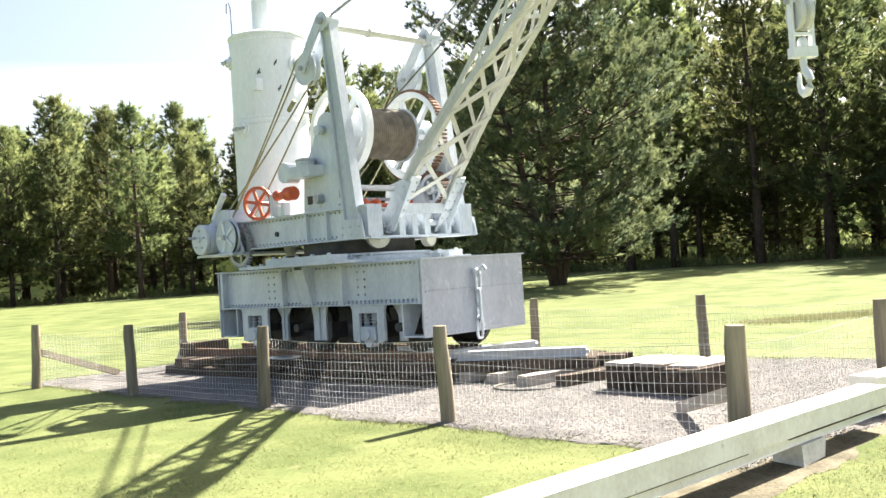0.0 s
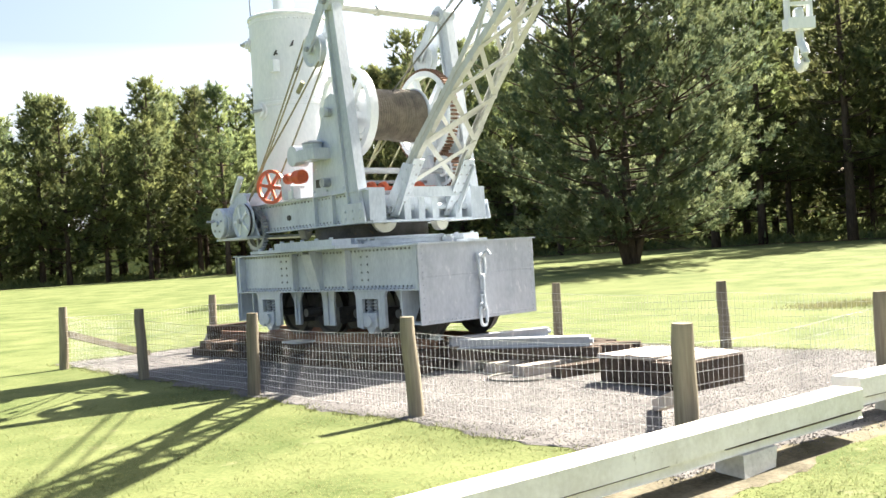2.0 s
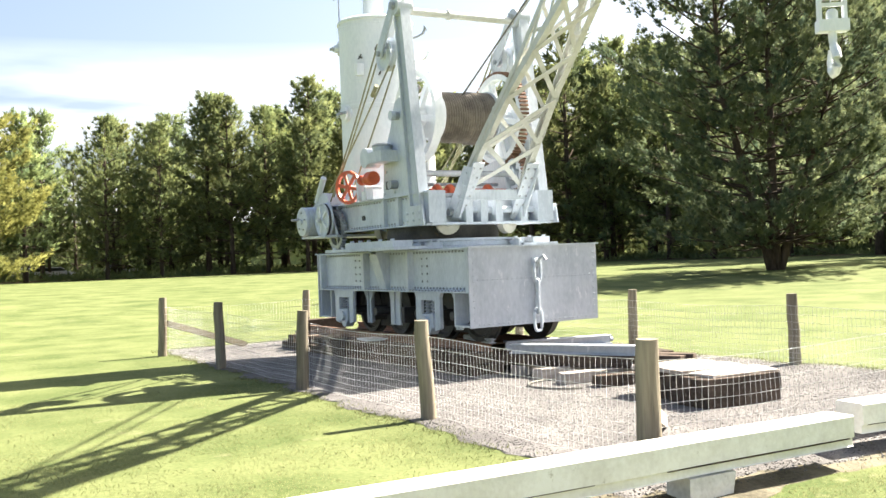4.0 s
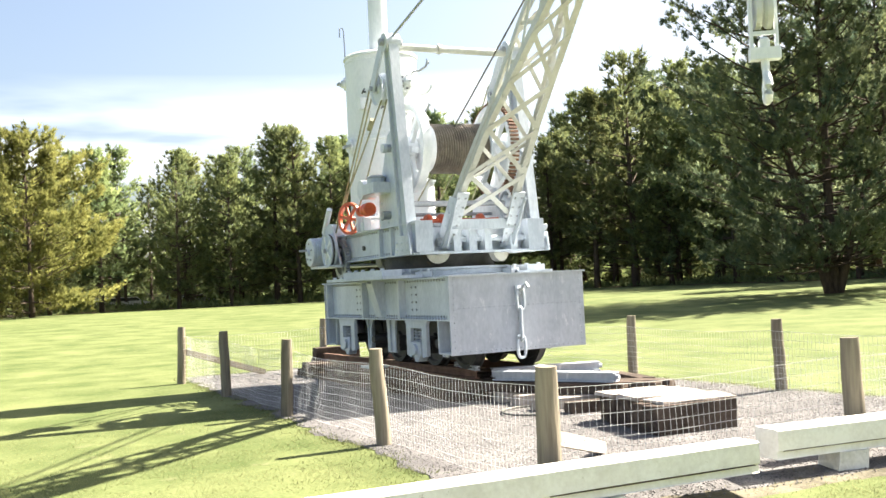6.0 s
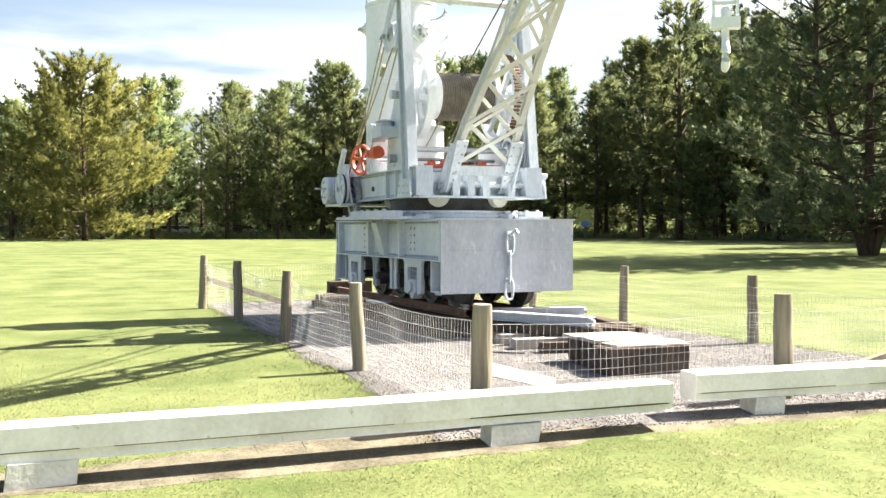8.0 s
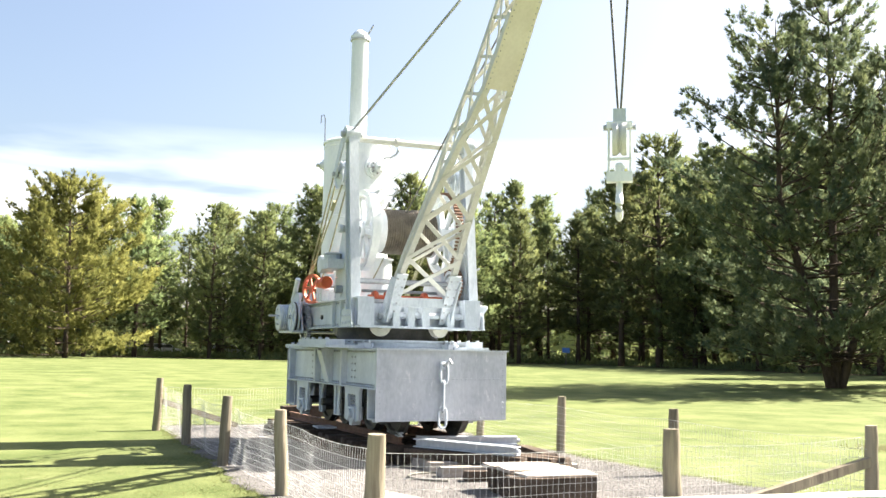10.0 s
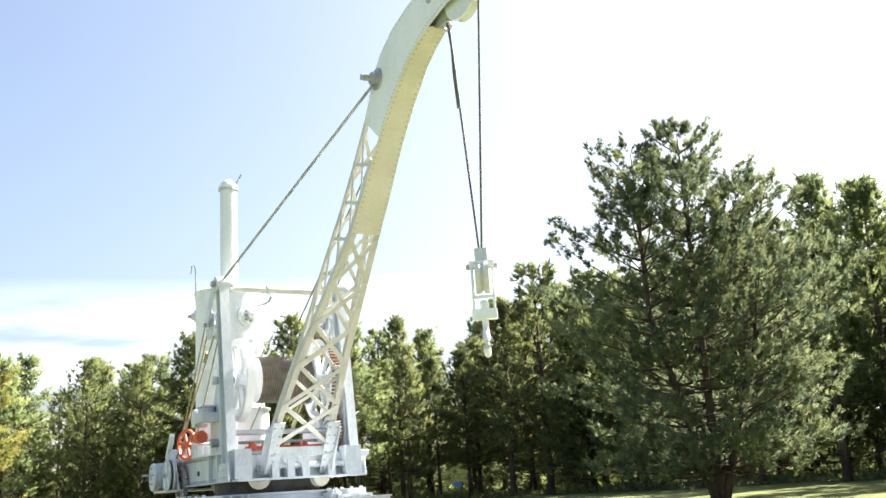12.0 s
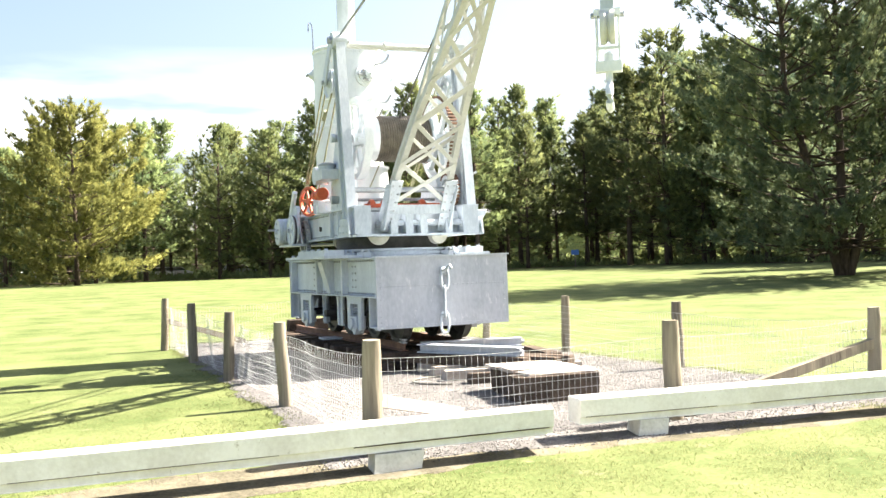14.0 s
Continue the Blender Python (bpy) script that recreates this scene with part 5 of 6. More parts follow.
for key, (x, y, z, lean) in POSTS.items():
    rnd = random.Random(ord(key))
    r = 0.098 if key in "ef" else 0.085
    g = ground_z(x, y)
    bm = bmesh.new()
    pts = [(x + math.radians(lean) * (h - z) + rnd.uniform(-0.006, 0.006), y + rnd.uniform(-0.006, 0.006), h) for h in np.linspace(g - 0.05, z, 7)]
    tube(bm, pts, lambda t: r * (1.06 - 0.1 * t) * (1 if t < 0.99 else 0.93), 14)
    part("fence_post", bm, POST, fence, "round weathered fence post", smooth=True)
for (x0, y0, z0), (x1, y1, z1) in (((-4.1, 7.6, 0.66), (-2.3, 8.35, 0.05)), ((-2.86, -6.33, 0.50), (-1.45, -4.7, 0.05)), ((3.9, -5.42, 0.60), (0.72, -6.06, 0.07))):
    bm = bar(bmesh.new(), (x0, y0, z0), (x1, y1, z1), 0.12, 0.08, (y1 - y0, x0 - x1, 0))
    part("brace", bm, PALE if z0 == 0.50 else POST, fence, "slanting sawn timber brace", bevel=0.006)
HZ = (0.04, 0.12, 0.20, 0.28, 0.37, 0.46, 0.56, 0.67, 0.79, 0.92)


def wire_mesh(p, q, zt):
    (x0, y0), (x1, y1) = p, q
    ln = math.hypot(x1 - x0, y1 - y0)
    ux, uy = (x1 - x0) / ln, (y1 - y0) / ln
    vs, fs = [], []

    def wire(pts, r):
        base = len(vs)
        for a in pts:
            for t in (0.5, 2.6, 4.7):
                vs.append((a[0] - uy * r * math.cos(t) + ux * r * math.sin(t) * a[3], a[1] + ux * r * math.cos(t) + uy * r * math.sin(t) * a[3], a[2] + r * math.sin(t) * (1 - a[3])))
        for i in range(len(pts) - 1):
            for j in range(3):
                a, b = base + 3 * i + j, base + 3 * i + (j + 1) % 3
                fs.append((a, b, b + 3, a + 3))

    rnd = random.Random(int(x0 * 100 + y0))
    ph = rnd.uniform(0, 6)
    def bow(s, h):
        return 0.03 * math.sin(3.1 * s / ln + 0.2) * math.sin(ph + 2.2 * s) + 0.012 * math.sin(5 * s + ph + h * 5), -0.05 * math.sin(math.pi * s / ln) * h

    def at(s, h, k2):
        o, d = bow(s, h)
        g = ground_z(x0 + ux * s, y0 + uy * s)
        return (x0 + ux * s - uy * (o + 0.095), y0 + uy * s + ux * (o + 0.095), g + h * zt / 1.1 + d, k2)

    for i, h in enumerate(HZ):
        wire([at(s, h, 0.0) for s in np.linspace(0, ln, 14)], 0.0022 if i < 9 else 0.003)
    for s in np.arange(0.06, ln - 0.03, 0.068):
        wire([at(s, h, 1.0) for h in np.linspace(0.05, 0.92, 5)], 0.0017)
    return vs, fs


for a, b in ("ab", "bc", "cd", "de", "ef", "fg", "gh", "hi", "ij", "jk", "kl", "la"):
    pa, pb = POSTS[a], POSTS[b]
    vs, fs = wire_mesh(pa[:2], pb[:2], (pa[2] + pb[2]) / 2)
    ob = new("wire_netting", fast_mesh("wire_netting", vs, fs, GALV))
    WORLD[ob] = Matrix()
    ob.parent = fence
    ob.matrix_parent_inverse = WORLD[fence].inverted()
    tagged(ob, "galvanised wire netting")


# ---- pines ----
def pine_mesh(seed, height, spread, base, whorls, per, clumps, tufts, blades, leaf, thin, stems=((0, 0, 1.0),), top_round=0.0, bare=0):
    """Trunk and crown meshes of a pine: bowed limbs in whorls, tufts of needles in bunches along them."""
    rng = np.random.default_rng(seed)
    bm = bmesh.new()
    centres, outs, rounds = [], [], []
    for sx, sy, share in stems:
        H = height * share
        lean = rng.uniform(-0.4, 0.4, 2)
        r0 = H * 0.0105 + 0.05
        pts = [(sx * (0.05 + 0.95 * min(1, t * 2)) + lean[0] * t * t, sy * (0.05 + 0.95 * min(1, t * 2)) + lean[1] * t * t, H * t - (0.2 if t == 0 else 0)) for t in np.linspace(0, 1, 9)]
        tube(bm, pts, lambda t: r0 * (1.2 if t == 0 else (1 - t) ** 0.8) + 0.015, 8)
        low = base * rng.uniform(0.85, 1.15)
        for k in range(bare):
            f = rng.uniform(0.08, max(low, 0.1))
            az = rng.uniform(0, 6.28)
            ln = spread * rng.uniform(0.2, 0.6)
            o = Vector((sx * min(1, 0.05 + f * 1.9), sy * min(1, 0.05 + f * 1.9), H * f))
            tube(bm, [o, o + Vector((math.cos(az) * ln, math.sin(az) * ln, rng.uniform(-0.3, 0.2) * ln))], lambda s: 0.035 * (1 - s) + 0.008, 3, cap=False)
        for w in range(whorls):
            f = low + (1 - low) * (w + rng.uniform(-0.35, 0.35)) / whorls
            f = min(max(f, 0.03), 0.985)
            g = max((f - low) / (1 - low), 0)
            prof = (1 - g) ** (0.80 - 0.35 * top_round) * (0.60 + 0.40 * min(1, g * 4 + 0.2)) + 0.04
            i = min(int(f * 8), 7)
            t = f * 8 - i
            o = np.array([pts[i][k] + (pts[i + 1][k] - pts[i][k]) * t for k in range(3)])
            a0 = rng.uniform(0, 6.28)
            for b in range(per):
                if rng.random() < 0.14:
                    continue
                az = a0 + 6.283 * b / per + rng.uniform(-0.45, 0.45)
                ln = spread * prof * rng.uniform(0.55, 1.25) * (0.78 if len(stems) > 1 else 1)
                rise = -0.10 + 0.62 * g + rng.uniform(-0.15, 0.22)
                d = np.array([math.cos(az), math.sin(az), 0])
                q = [o + d * ln * s + np.array([0, 0, ln * (rise * s + 0.26 * s * s)]) for s in (0, 0.35, 0.7, 1.0)]
                if ln > spread * 0.15:
                    tube(bm, q, lambda s, k3=r0 * 0.20: k3 * (1 - s) + 0.012, 4, cap=False)
                m = max(3, int(clumps * (0.25 + ln / spread)))
                for c in range(m):
                    s = 0.30 + 0.74 * math.sqrt((c + rng.random()) / m)
                    p = o + d * ln * s + np.array([0, 0, ln * (rise * s + 0.26 * s * s)])
                    sd = rng.normal(0, 0.24)
                    side = np.array([-d[1], d[0], 0]) * sd * ln * (1.15 - 0.55 * s)
                    p = p + side + np.array([0, 0, abs(sd) * 0.1 * ln + rng.normal(0.0, 0.06) * (0.5 + 0.2 * ln)])
                    od = d * 0.7 + side * 0.6 / max(ln, 0.3) + np.array([0, 0, 0.5 + 0.6 * g])
                    od /= np.linalg.norm(od)
                    size = (0.30 + 0.5 * rng.random()) * (0.6 + 0.4 * min(ln / 3, 1)) * (leaf / 0.4)
                    for k in range(tufts):
                        u = k / tufts
                        off = rng.normal(0, 1, 3) * (0.22 - 0.13 * u) * (leaf / 0.4)
                        centres.append(p + od * (u - 0.3) * 2.0 * size + off)
                        outs.append(od)
                        rounds.append(off / (0.20 * leaf / 0.4) + od * (0.15 + 0.7 * u) + np.array([d[0] * 0.45, d[1] * 0.45, 0.25]))
    C, O = np.repeat(np.array(centres), blades, 0), np.repeat(np.array(outs), blades, 0)
    N = len(C)
    G = np.repeat(np.array(rounds), blades, 0) + rng.normal(0, 0.35, (N, 3))
    G /= np.linalg.norm(G, axis=1, keepdims=True) + 1e-9
    D = O * 1.0 + rng.normal(0, 0.5, (N, 3))
    D /= np.linalg.norm(D, axis=1, keepdims=True)
    X = np.cross(D, rng.normal(0, 1, (N, 3)))
    X /= np.linalg.norm(X, axis=1, keepdims=True) + 1e-9
    start = C + rng.normal(0, 0.10, (N, 3)) * leaf
    ln = leaf * rng.uniform(0.6, 1.25, N)
    wd = leaf * thin * rng.uniform(0.7, 1.3, N)
    a = start - X * wd[:, None]
    b = start + X * wd[:, None]
    c = start + D * ln[:, None]
    turn = np.einsum("ij,ij->i", np.cross(b - a, c - a), G) < 0
    a[turn], b[turn] = b[turn], a[turn].copy()
    verts = np.stack([a, b, c], 1).reshape(-1, 3)
    return bm, verts, np.arange(N * 3).reshape(-1, 3), np.repeat(G, 3, 0)


def pine(name, loc, turn, needle, label, group, *args, **kw):
    bm, v, f, g = pine_mesh(*args, **kw)
    m = pose(*loc, 0, 0, turn)
    root = thing(name, m, label, "tree", group)
    me = bpy.data.meshes.new("trunk")
    bm.to_mesh(me)
    bm.free()
    me.materials.append(BARK)
    me.shade_smooth()
    for nm, data in (("trunk", me), ("crown", fast_mesh("crown", v, f, needle, g))):
        ob = new(nm, data)
        ob.parent = root
        WORLD[ob] = m.copy()
    return root


pine("pine_tree", (29.7, 24.9, ground_z(29.7, 24.9)), 20, NEEDLE, "tall spreading pine standing alone on the lawn", "", 3, 20.2, 9.2, 0.07, 22, 6, 10, 12, 10, 0.28, 0.09,
     stems=((0, 0, 1.0), (-2.2, 1.6, 0.95), (2.3, -2.0, 0.84)), top_round=0.25, bare=8)
pine("pine_tree", (-8.2, 78.6, ground_z(-8.2, 78.6)), 0, NEEDLE_OLIVE, "broad bushy pine at the edge of the lawn", "", 11, 15.6, 8.2, 0.05, 19, 7, 11, 9, 9, 0.42, 0.10, top_round=0.35)

kinds = []
for i, (h, s, b, tr) in enumerate(((17, 3.9, 0.16, 0.0), (18, 3.6, 0.24, -0.3), (16, 4.2, 0.12, 0.3), (19, 3.5, 0.28, -0.1), (17.5, 4.4, 0.08, 0.1), (16.5, 4.8, 0.04, 0.0))):
    kinds.append((h, pine("pine_tree", (0, 0, -60), 0, NEEDLE_FAR, "dark pine in the woods beyond the lawn", "pines of the woods", 40 + i, h, s, b, 16, 5, 5, 5, 7, 0.52, 0.12, top_round=tr, bare=14)))
rnd = random.Random(5)
spots = []
EYE0 = (-7.0, -13.5)


def wood_range(az):
    if az < 30:
        return 104 + 3 * math.sin(az * 0.5)
    if az < 42:
        return 104 - (az - 30) * 1.6
    if az < 64:
        return 85 - min(az - 42, 12) * 0.7
    return 76.6 - min(az - 64, 8) * 2.6


def wood_height(az):
    return float(np.interp(az, (-16, -6, 8, 14, 22, 34, 46, 80), (13.2, 14.8, 16.6, 18.2, 19.6, 21.2, 22.6, 23.5)))


for row in range(5):
    az = -16.0
    while az < 98:
        r = wood_range(az) + row * 7.0 + rnd.uniform(-3.0, 3.0)
        h = wood_height(az) * (1 + 0.015 * row) * rnd.choice((0.78, 0.9, 0.95, 1.0, 1.0, 1.05, 1.12)) * rnd.uniform(0.95, 1.05)
        spots.append((EYE0[0] + r * math.sin(radians(az)), EYE0[1] + r * math.cos(radians(az)), h, 5 if row > 2 and rnd.random() < 0.75 else rnd.randrange(5)))
        az += (5.6 + 0.4 * row) / r * 57.3 * rnd.uniform(0.6, 1.4)
for i, (x, y, h, kind) in enumerate(spots):
    hh, src = kinds[kind]
    k = h / hh
    if math.hypot(x + 8.2, y - 78.6) < 8 or math.hypot(x - 29.7, y - 24.9) < 10:
        continue
    c = copy_thing(src, pose(x, y, ground_z(x, y) - 0.05, 0, 0, rnd.uniform(0, 360)))
    wide = k * rnd.uniform(0.85, 1.15)
    c.scale = (wide, wide, k)
for hh, src in kinds:
    for o in list(src.children_recursive) + [src]:
        bpy.data.objects.remove(o)

# undergrowth and dead bracken between the trunks
rng = np.random.default_rng(21)
N = 62000
az = np.radians(rng.uniform(-16, 78, N))
base_r = np.array([wood_range(a) for a in np.degrees(az)])
rr = base_r + rng.uniform(0.5, 34, N)
ux, uy = EYE0[0] + rr * np.sin(az), EYE0[1] + rr * np.cos(az)
lump = np.array([noise.noise((x * 0.16, y * 0.16, 2.0)) for x, y in zip(ux, uy)])
hgt = np.clip(0.5 + 2.6 * lump, 0.12, 2.2) * rng.uniform(0.2, 1.0, N)
keep = np.hypot(ux - 29.7, uy - 24.9) > 12
ux, uy, hgt = ux[keep], uy[keep], hgt[keep]
N = len(ux)
gz = np.array([ground_z(x, y) for x, y in zip(ux, uy)])
S = np.stack([ux, uy, gz + hgt * rng.uniform(0.0, 0.9, N)], 1)
D = rng.normal(0, 0.6, (N, 3)) + np.array([0, 0, 0.7])
D /= np.linalg.norm(D, axis=1, keepdims=True)
X = np.cross(D, rng.normal(0, 1, (N, 3)))
X /= np.linalg.norm(X, axis=1, keepdims=True)
ln = rng.uniform(0.3, 0.8, N)[:, None]
verts = np.stack([S - X * 0.1, S + X * 0.1, S + D * ln], 1).reshape(-1, 3)
tagged(new("undergrowth", fast_mesh("undergrowth", verts, np.arange(N * 3).reshape(-1, 3), NEEDLE_FAR)), "low scrub and bracken under the pines", "undergrowth", kind="stuff")

# dark strip added far behind to shut out bright sky between the trunks
bm = bmesh.new()
rows = []
for az in np.arange(-24, 86, 0.5):
    r = wood_range(float(az)) + 85
    x, y = EYE0[0] + r * math.sin(radians(az)), EYE0[1] + r * math.cos(radians(az))
    h = 9.5 + 2.0 * noise.noise((az * 0.3, 1.0, 0.0)) + 1.6 * noise.noise((az * 1.7, 5.0, 0.0))
    col = [(0, -0.3), (0.4, h * 0.35), (1.4, h * 0.75), (4.0, h), (9.0, h * 0.9)]
    k = 1 / r
    rows.append([bm.verts.new((x + (x - EYE0[0]) * k * d, y + (y - EYE0[1]) * k * d, 0.6 + z)) for d, z in col])
for q, s in zip(rows, rows[1:]):
    for i in range(4):
        bm.faces.new((q[i], s[i], s[i + 1], q[i + 1]))
bmesh.ops.recalc_face_normals(bm, faces=bm.faces[:])
tagged(part("backdrop", bm, NEEDLE_FAR, None), "added dark strip shutting out bright sky behind the pines", "backdrop", kind="structure")

# floor of the woods
inner = [(az, wood_range(az) - 1.5 + 1.2 * math.sin(az * 1.7)) for az in np.arange(-20, 82, 1.0)]
bm = bmesh.new()
ins = [bm.verts.new((EYE0[0] + r * math.sin(radians(a)), EYE0[1] + r * math.cos(radians(a)), ground_z(EYE0[0] + r * math.sin(radians(a)), EYE0[1] + r * math.cos(radians(a))) + 0.03)) for a, r in inner]
outs = [bm.verts.new((v.co.x + (v.co.x - EYE0[0]) * 0.8, v.co.y + (v.co.y - EYE0[1]) * 0.8, v.co.z + 0.1)) for v in ins]
for i in range(len(ins) - 1):
    bm.faces.new((ins[i], ins[i + 1], outs[i + 1], outs[i]))
bmesh.ops.recalc_face_normals(bm, faces=bm.faces[:])
tagged(part("woodland_floor", bm, LITTER, None), "brown pine litter under the woods", "ground", kind="structure")

# ---- grass tufts on the near lawn, stones on the gravel ----
rng = np.random.default_rng(8)
pts = []
for x0, x1, y0, y1, dens in ((-12.5, 8, -13.2, -9.4, 1500), (-9.5, 5, -9.4, -6.6, 3200), (-12, -9.5, -9.4, -6.6, 1200), (-11, -3.2, -6.8, -2, 1900), (-12, -3.2, -2, 2, 900), (-11, -3.6, 2, 12, 120), (3.0, 14, -6.6, 8, 90), (-10, 14, 8.5, 20, 35)):
    n = int((x1 - x0) * (y1 - y0) * dens)
    pts.append(np.stack([rng.uniform(x0, x1, n), rng.uniform(y0, y1, n)], 1))
P = np.concatenate(pts)
clump = np.array([noise.noise((x * 1.1, y * 1.1, 0.0)) + 0.6 * noise.noise((x * 4.0, y * 4.0, 3.0)) for x, y in P])
P, clump = P[clump > -0.35 + 0.0], clump[clump > -0.35]
J = P + rng.normal(0, 0.17, P.shape)
bare = inside(J[:, 0], J[:, 1], pad_edge) | (inside(P[:, 0], P[:, 1], dirt_edge) & (rng.random(len(P)) > 0.30))
P, clump = P[~bare], clump[~bare]
N = len(P)
gz = np.array([ground_z(x, y) for x, y in P])
S = np.stack([P[:, 0], P[:, 1], gz - 0.004], 1)
D = np.stack([rng.normal(0, 1.5, N), rng.normal(0, 1.5, N), np.ones(N)], 1)
D /= np.linalg.norm(D, axis=1, keepdims=True)
a = rng.uniform(0, 6.28, N)
X = np.stack([np.cos(a), np.sin(a), np.zeros(N)], 1) * rng.uniform(0.004, 0.008, N)[:, None]
ln = (rng.uniform(0.012, 0.030, N) * (1 + 0.7 * np.clip(clump, 0, 1)))[:, None]
X[np.cross(X, D)[:, 2] < 0] *= -1
verts = np.stack([S - X, S + X, S + D * ln], 1).reshape(-1, 3)
tagged(new("grass", fast_mesh("grass", verts, np.arange(N * 3).reshape(-1, 3), BLADE, np.repeat(np.array([(0.0, 0.0, 1.0)]) + rng.normal(0, 0.25, (N, 3)), 3, 0))), "short mown grass blades, green and straw-coloured", "grass", kind="stuff")

N = 62000
P = np.stack([rng.uniform(-4.4, 4.4, N), np.where(rng.random(N) < 0.72, rng.uniform(-7.0, 0.5, N), rng.uniform(0.5, 9.3, N))], 1)
P = P[inside(P[:, 0], P[:, 1], pad_edge)]
edge = np.stack([rng.uniform(-3.7, 1.5, 1000), rng.uniform(-6.85, -6.2, 1000)], 1)
P = np.concatenate([P, edge])
N = len(P)
gz = np.array([ground_z(x, y) for x, y in P]) + 0.014
r = rng.uniform(0.006, 0.013, N) * np.where(rng.random(N) < 0.03, 1.6, 1.0)
octa = np.array([(1, 0, 0), (0, 1, 0), (-1, 0, 0), (0, -1, 0), (0, 0, 0.75), (0, 0, -0.4)], float)
rot = rng.uniform(0, 6.28, N)
o = octa[None] * r[:, None, None] * rng.uniform(0.6, 1.3, (N, 6, 1))
vx = o[..., 0] * np.cos(rot)[:, None] - o[..., 1] * np.sin(rot)[:, None]
vy = o[..., 0] * np.sin(rot)[:, None] + o[..., 1] * np.cos(rot)[:, None]
verts = np.stack([vx + P[:, :1], vy + P[:, 1:], o[..., 2] + gz[:, None]], 2).reshape(-1, 3)
tri = np.array([(0, 1, 4), (1, 2, 4), (2, 3, 4), (3, 0, 4), (1, 0, 5), (2, 1, 5), (3, 2, 5), (0, 3, 5)])
faces = (tri[None] + (np.arange(N) * 6)[:, None, None]).reshape(-1, 3)
tagged(new("gravel", fast_mesh("gravel", verts, faces, STONE)), "loose grey crushed stones on the gravel bed", "gravel", kind="stuff")


# uneven fringe of grass creeping over the edge of the gravel
rng = np.random.default_rng(17)
E0 = np.array(pad_edge + pad_edge[:1])
N = 15000
k = rng.integers(0, len(pad_edge), N)
t = rng.random(N)[:, None]
P = E0[k] * (1 - t) + E0[k + 1] * t + rng.normal(0, 0.10, (N, 2))
fringe = np.array([noise.noise((x * 2.2, y * 2.2, 6.0)) for x, y in P])
P = P[(fringe > -0.25) & (P[:, 1] > -6.55)]
N = len(P)
S = np.stack([P[:, 0], P[:, 1], np.array([ground_z(x, y) for x, y in P]) - 0.002], 1)
D = np.stack([rng.normal(0, 0.9, N), rng.normal(0, 0.9, N), np.ones(N)], 1)
D /= np.linalg.norm(D, axis=1, keepdims=True)
a = rng.uniform(0, 6.28, N)
X = np.stack([np.cos(a), np.sin(a), np.zeros(N)], 1) * rng.uniform(0.004, 0.009, N)[:, None]
X[np.cross(X, D)[:, 2] < 0] *= -1
verts = np.stack([S - X, S + X, S + D * rng.uniform(0.02, 0.06, N)[:, None]], 1).reshape(-1, 3)
tagged(new("edge_grass", fast_mesh("edge_grass", verts, np.arange(N * 3).reshape(-1, 3), BLADE)), "ragged grass creeping over the gravel edge", "grass", kind="stuff")

# band of taller pale grass left by the mower
rng = np.random.default_rng(31)
N = 9000
t = rng.random(N)
px = 10.2 + 5.5 * t + rng.normal(0, 0.35, N)
py = 1.2 - 2.6 * t + rng.normal(0, 0.42, N)
gz = np.array([ground_z(x, y) for x, y in zip(px, py)])
S = np.stack([px, py, gz - 0.005], 1)
D = np.stack([rng.normal(0, 0.5, N), rng.normal(0, 0.5, N), np.ones(N)], 1)
D /= np.linalg.norm(D, axis=1, keepdims=True)
a = rng.uniform(0, 6.28, N)
X = np.stack([np.cos(a), np.sin(a), np.zeros(N)], 1) * 0.008
verts = np.stack([S - X, S + X, S + D * rng.uniform(0.05, 0.13, N)[:, None]], 1).reshape(-1, 3)
tagged(new("long_grass", fast_mesh("long_grass", verts, np.arange(N * 3).reshape(-1, 3), STRAW)), "band of longer pale dry grass in the lawn", "grass", kind="stuff")

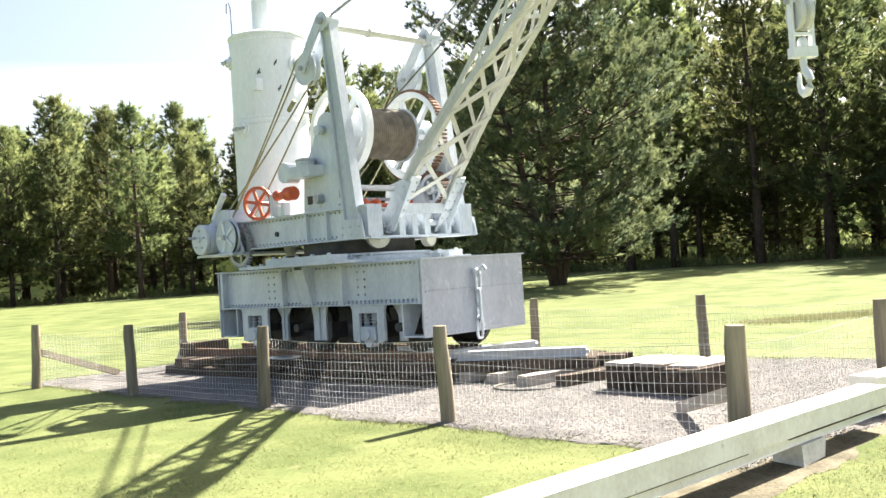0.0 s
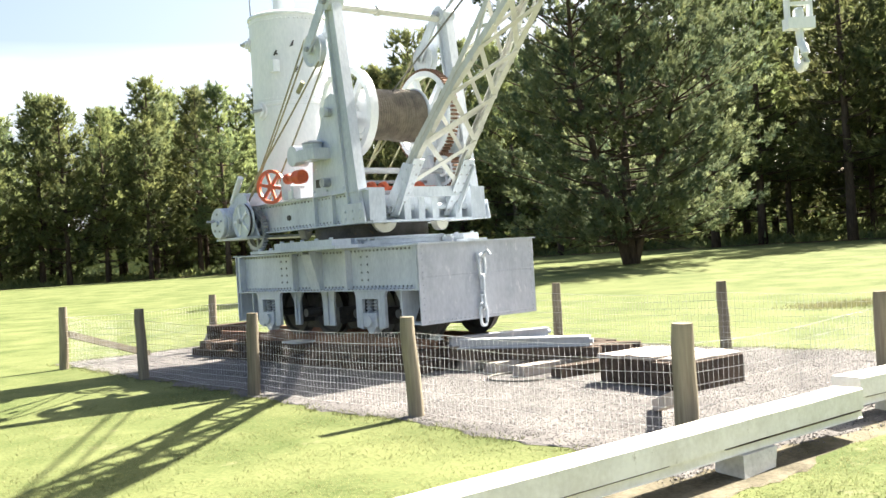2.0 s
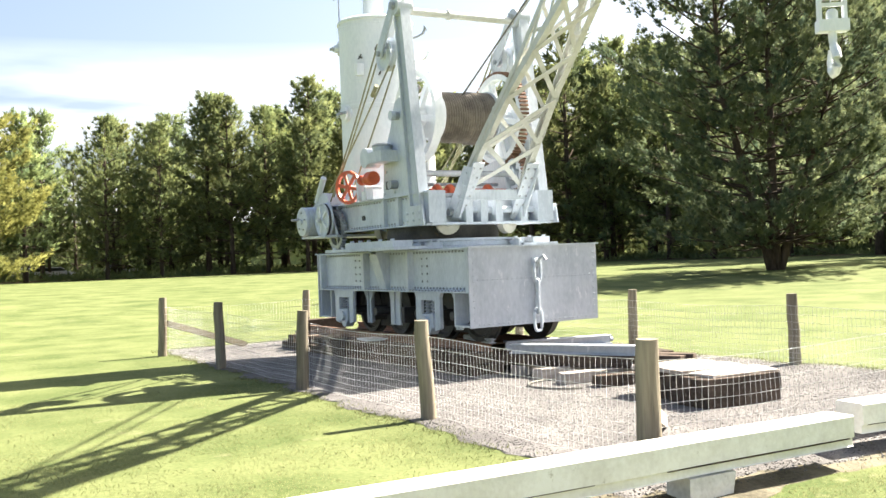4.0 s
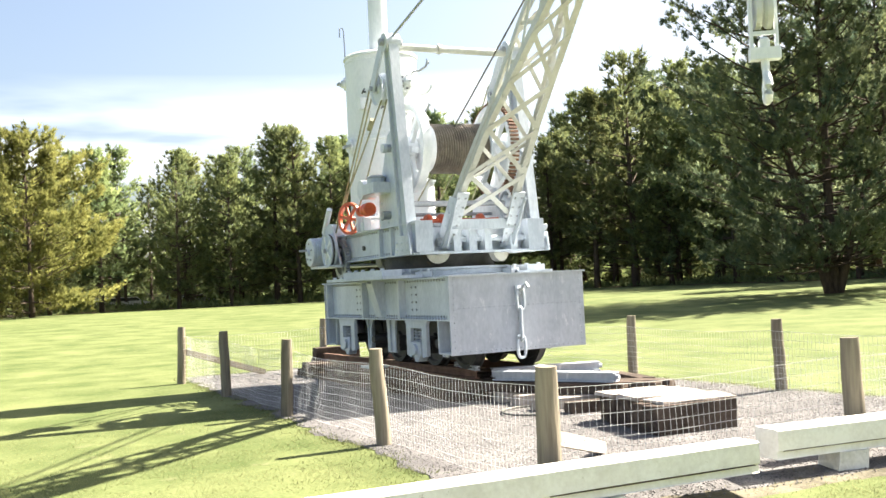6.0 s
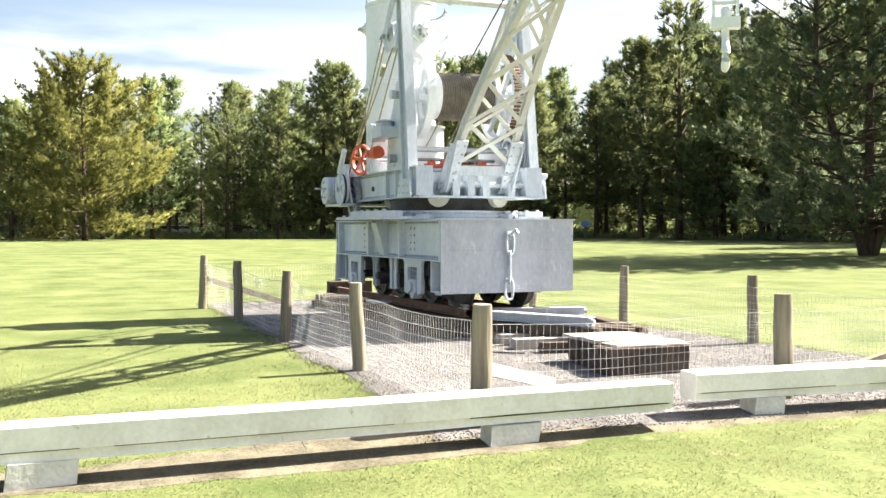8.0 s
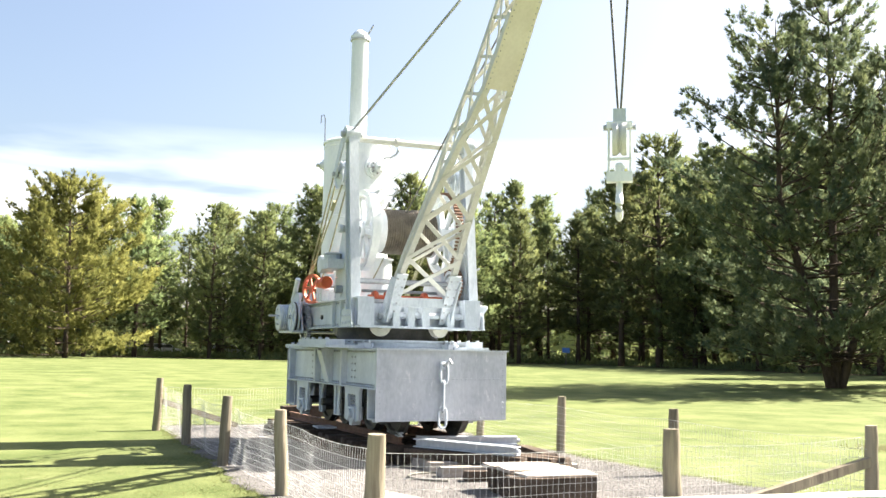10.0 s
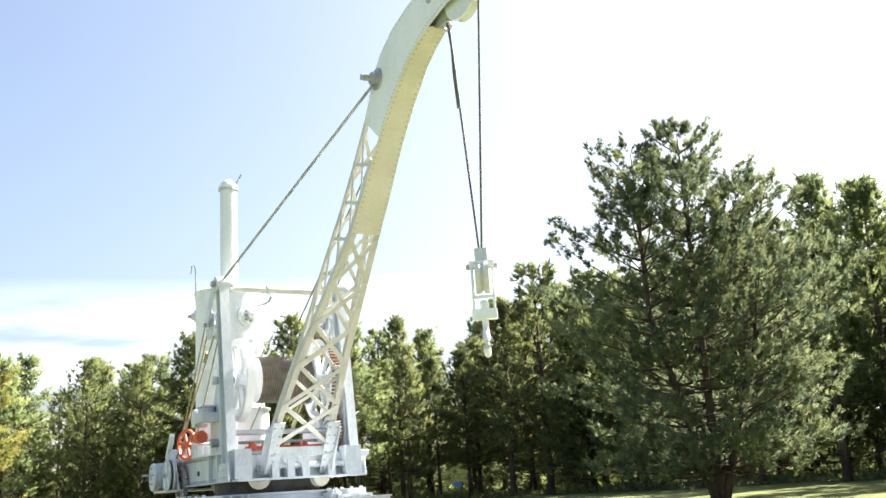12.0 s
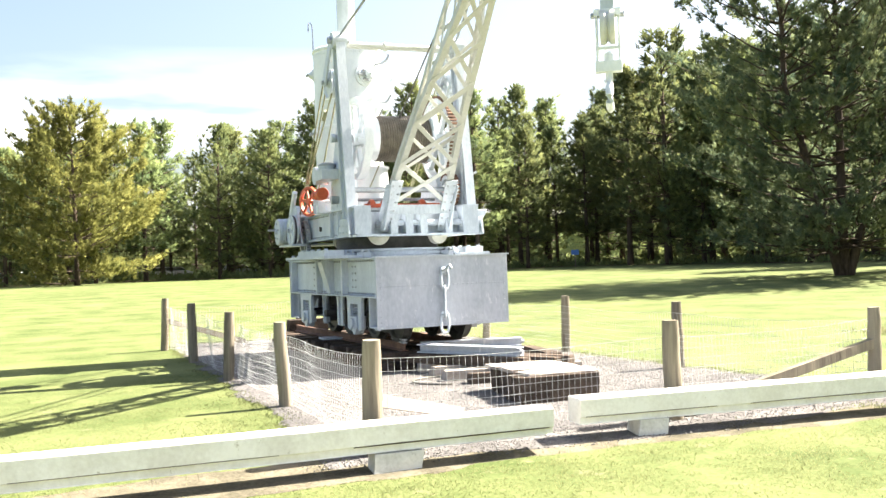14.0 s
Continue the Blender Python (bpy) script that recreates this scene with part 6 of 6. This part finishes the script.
# small red implement standing on the lawn
m = pose(13.75, -1.0, ground_z(13.75, -1.0), 0, 0, -38)
tool = thing("farm_implement", m, "small red painted farm implement on the lawn", "farm implement")
part("frame", tube(bmesh.new(), [(-0.55, 0, 0.52), (-0.5, 0, 0.40), (0.2, 0, 0.30), (0.9, 0, 0.33)], 0.035, 8), RED, tool, m=m, smooth=True)
part("drawbar", tube(bmesh.new(), [(-0.3, 0.05, 0.32), (0.1, 0.08, 0.16), (0.8, 0.1, 0.14)], 0.03, 8), RED, tool, m=m, smooth=True)
part("lever", cyl(bmesh.new(), (-0.55, 0, 0.45), (-0.58, 0, 0.66), 0.025, n=8), DARK, tool, m=m)
for wx in (-0.42, 0.75):
    part("wheel", rim_and_hub(bmesh.new(), (wx, 0.0, 0.16), (0, 1, 0), 0.16, 0.06, 0.05, 0.04), DARK, tool, m=m)


# ---- far things at the wood's edge ----
def parked_car(x, y, turn, mat, label):
    m = pose(x, y, ground_z(x, y), 0, 0, turn)
    car = thing("car", m, label, "car", "parked cars")
    side = [(-2.1, 0.3), (2.1, 0.3), (2.15, 0.75), (1.2, 0.95), (0.6, 1.42), (-1.3, 1.45), (-2.05, 0.95)]
    part("body", prism(bmesh.new(), side, "y", -0.85, 0.85), mat, car, m=m, bevel=0.06)
    glass = [(1.08, 0.98), (0.56, 1.36), (-1.22, 1.38), (-1.75, 1.0)]
    part("window", prism(bmesh.new(), glass, "y", -0.862, 0.862), GLASS, car, m=m)
    for wx in (-1.3, 1.3):
        for wy in (-0.8, 0.8):
            part("wheel", cyl(bmesh.new(), (wx, wy - 0.1, 0.32), (wx, wy + 0.1, 0.32), 0.32, n=18), DARK, car, m=m)


def polar(az, r):
    return EYE0[0] + r * math.sin(radians(az)), EYE0[1] + r * math.cos(radians(az))


for az, r, turn, label in ((-4.6, 118, 20, "pale parked car far off under the pines"), (-3.4, 120, 10, "pale parked car far off under the pines"), (3.2, 121, 15, "white parked car far off under the pines"), (4.3, 122, 5, "white parked car far off under the pines"), (7.8, 123, 12, "pale parked car far off under the pines")):
    parked_car(*polar(az, r), turn, CARWHITE, label)
sx, sy = 39.0, 74.0
m = pose(sx, sy, ground_z(sx, sy), 0, 0, -25)
board = thing("sign", m, "small blue sign on a post at the edge of the woods", "sign")
part("post", cyl(bmesh.new(), (0, 0.05, -0.1), (0, 0.05, 1.75), 0.05, n=10), POST, board, m=m)
part("panel", bx(-0.38, 0.38, -0.015, 0.015, 1.25, 1.75), SIGN, board, m=m, bevel=0.005)
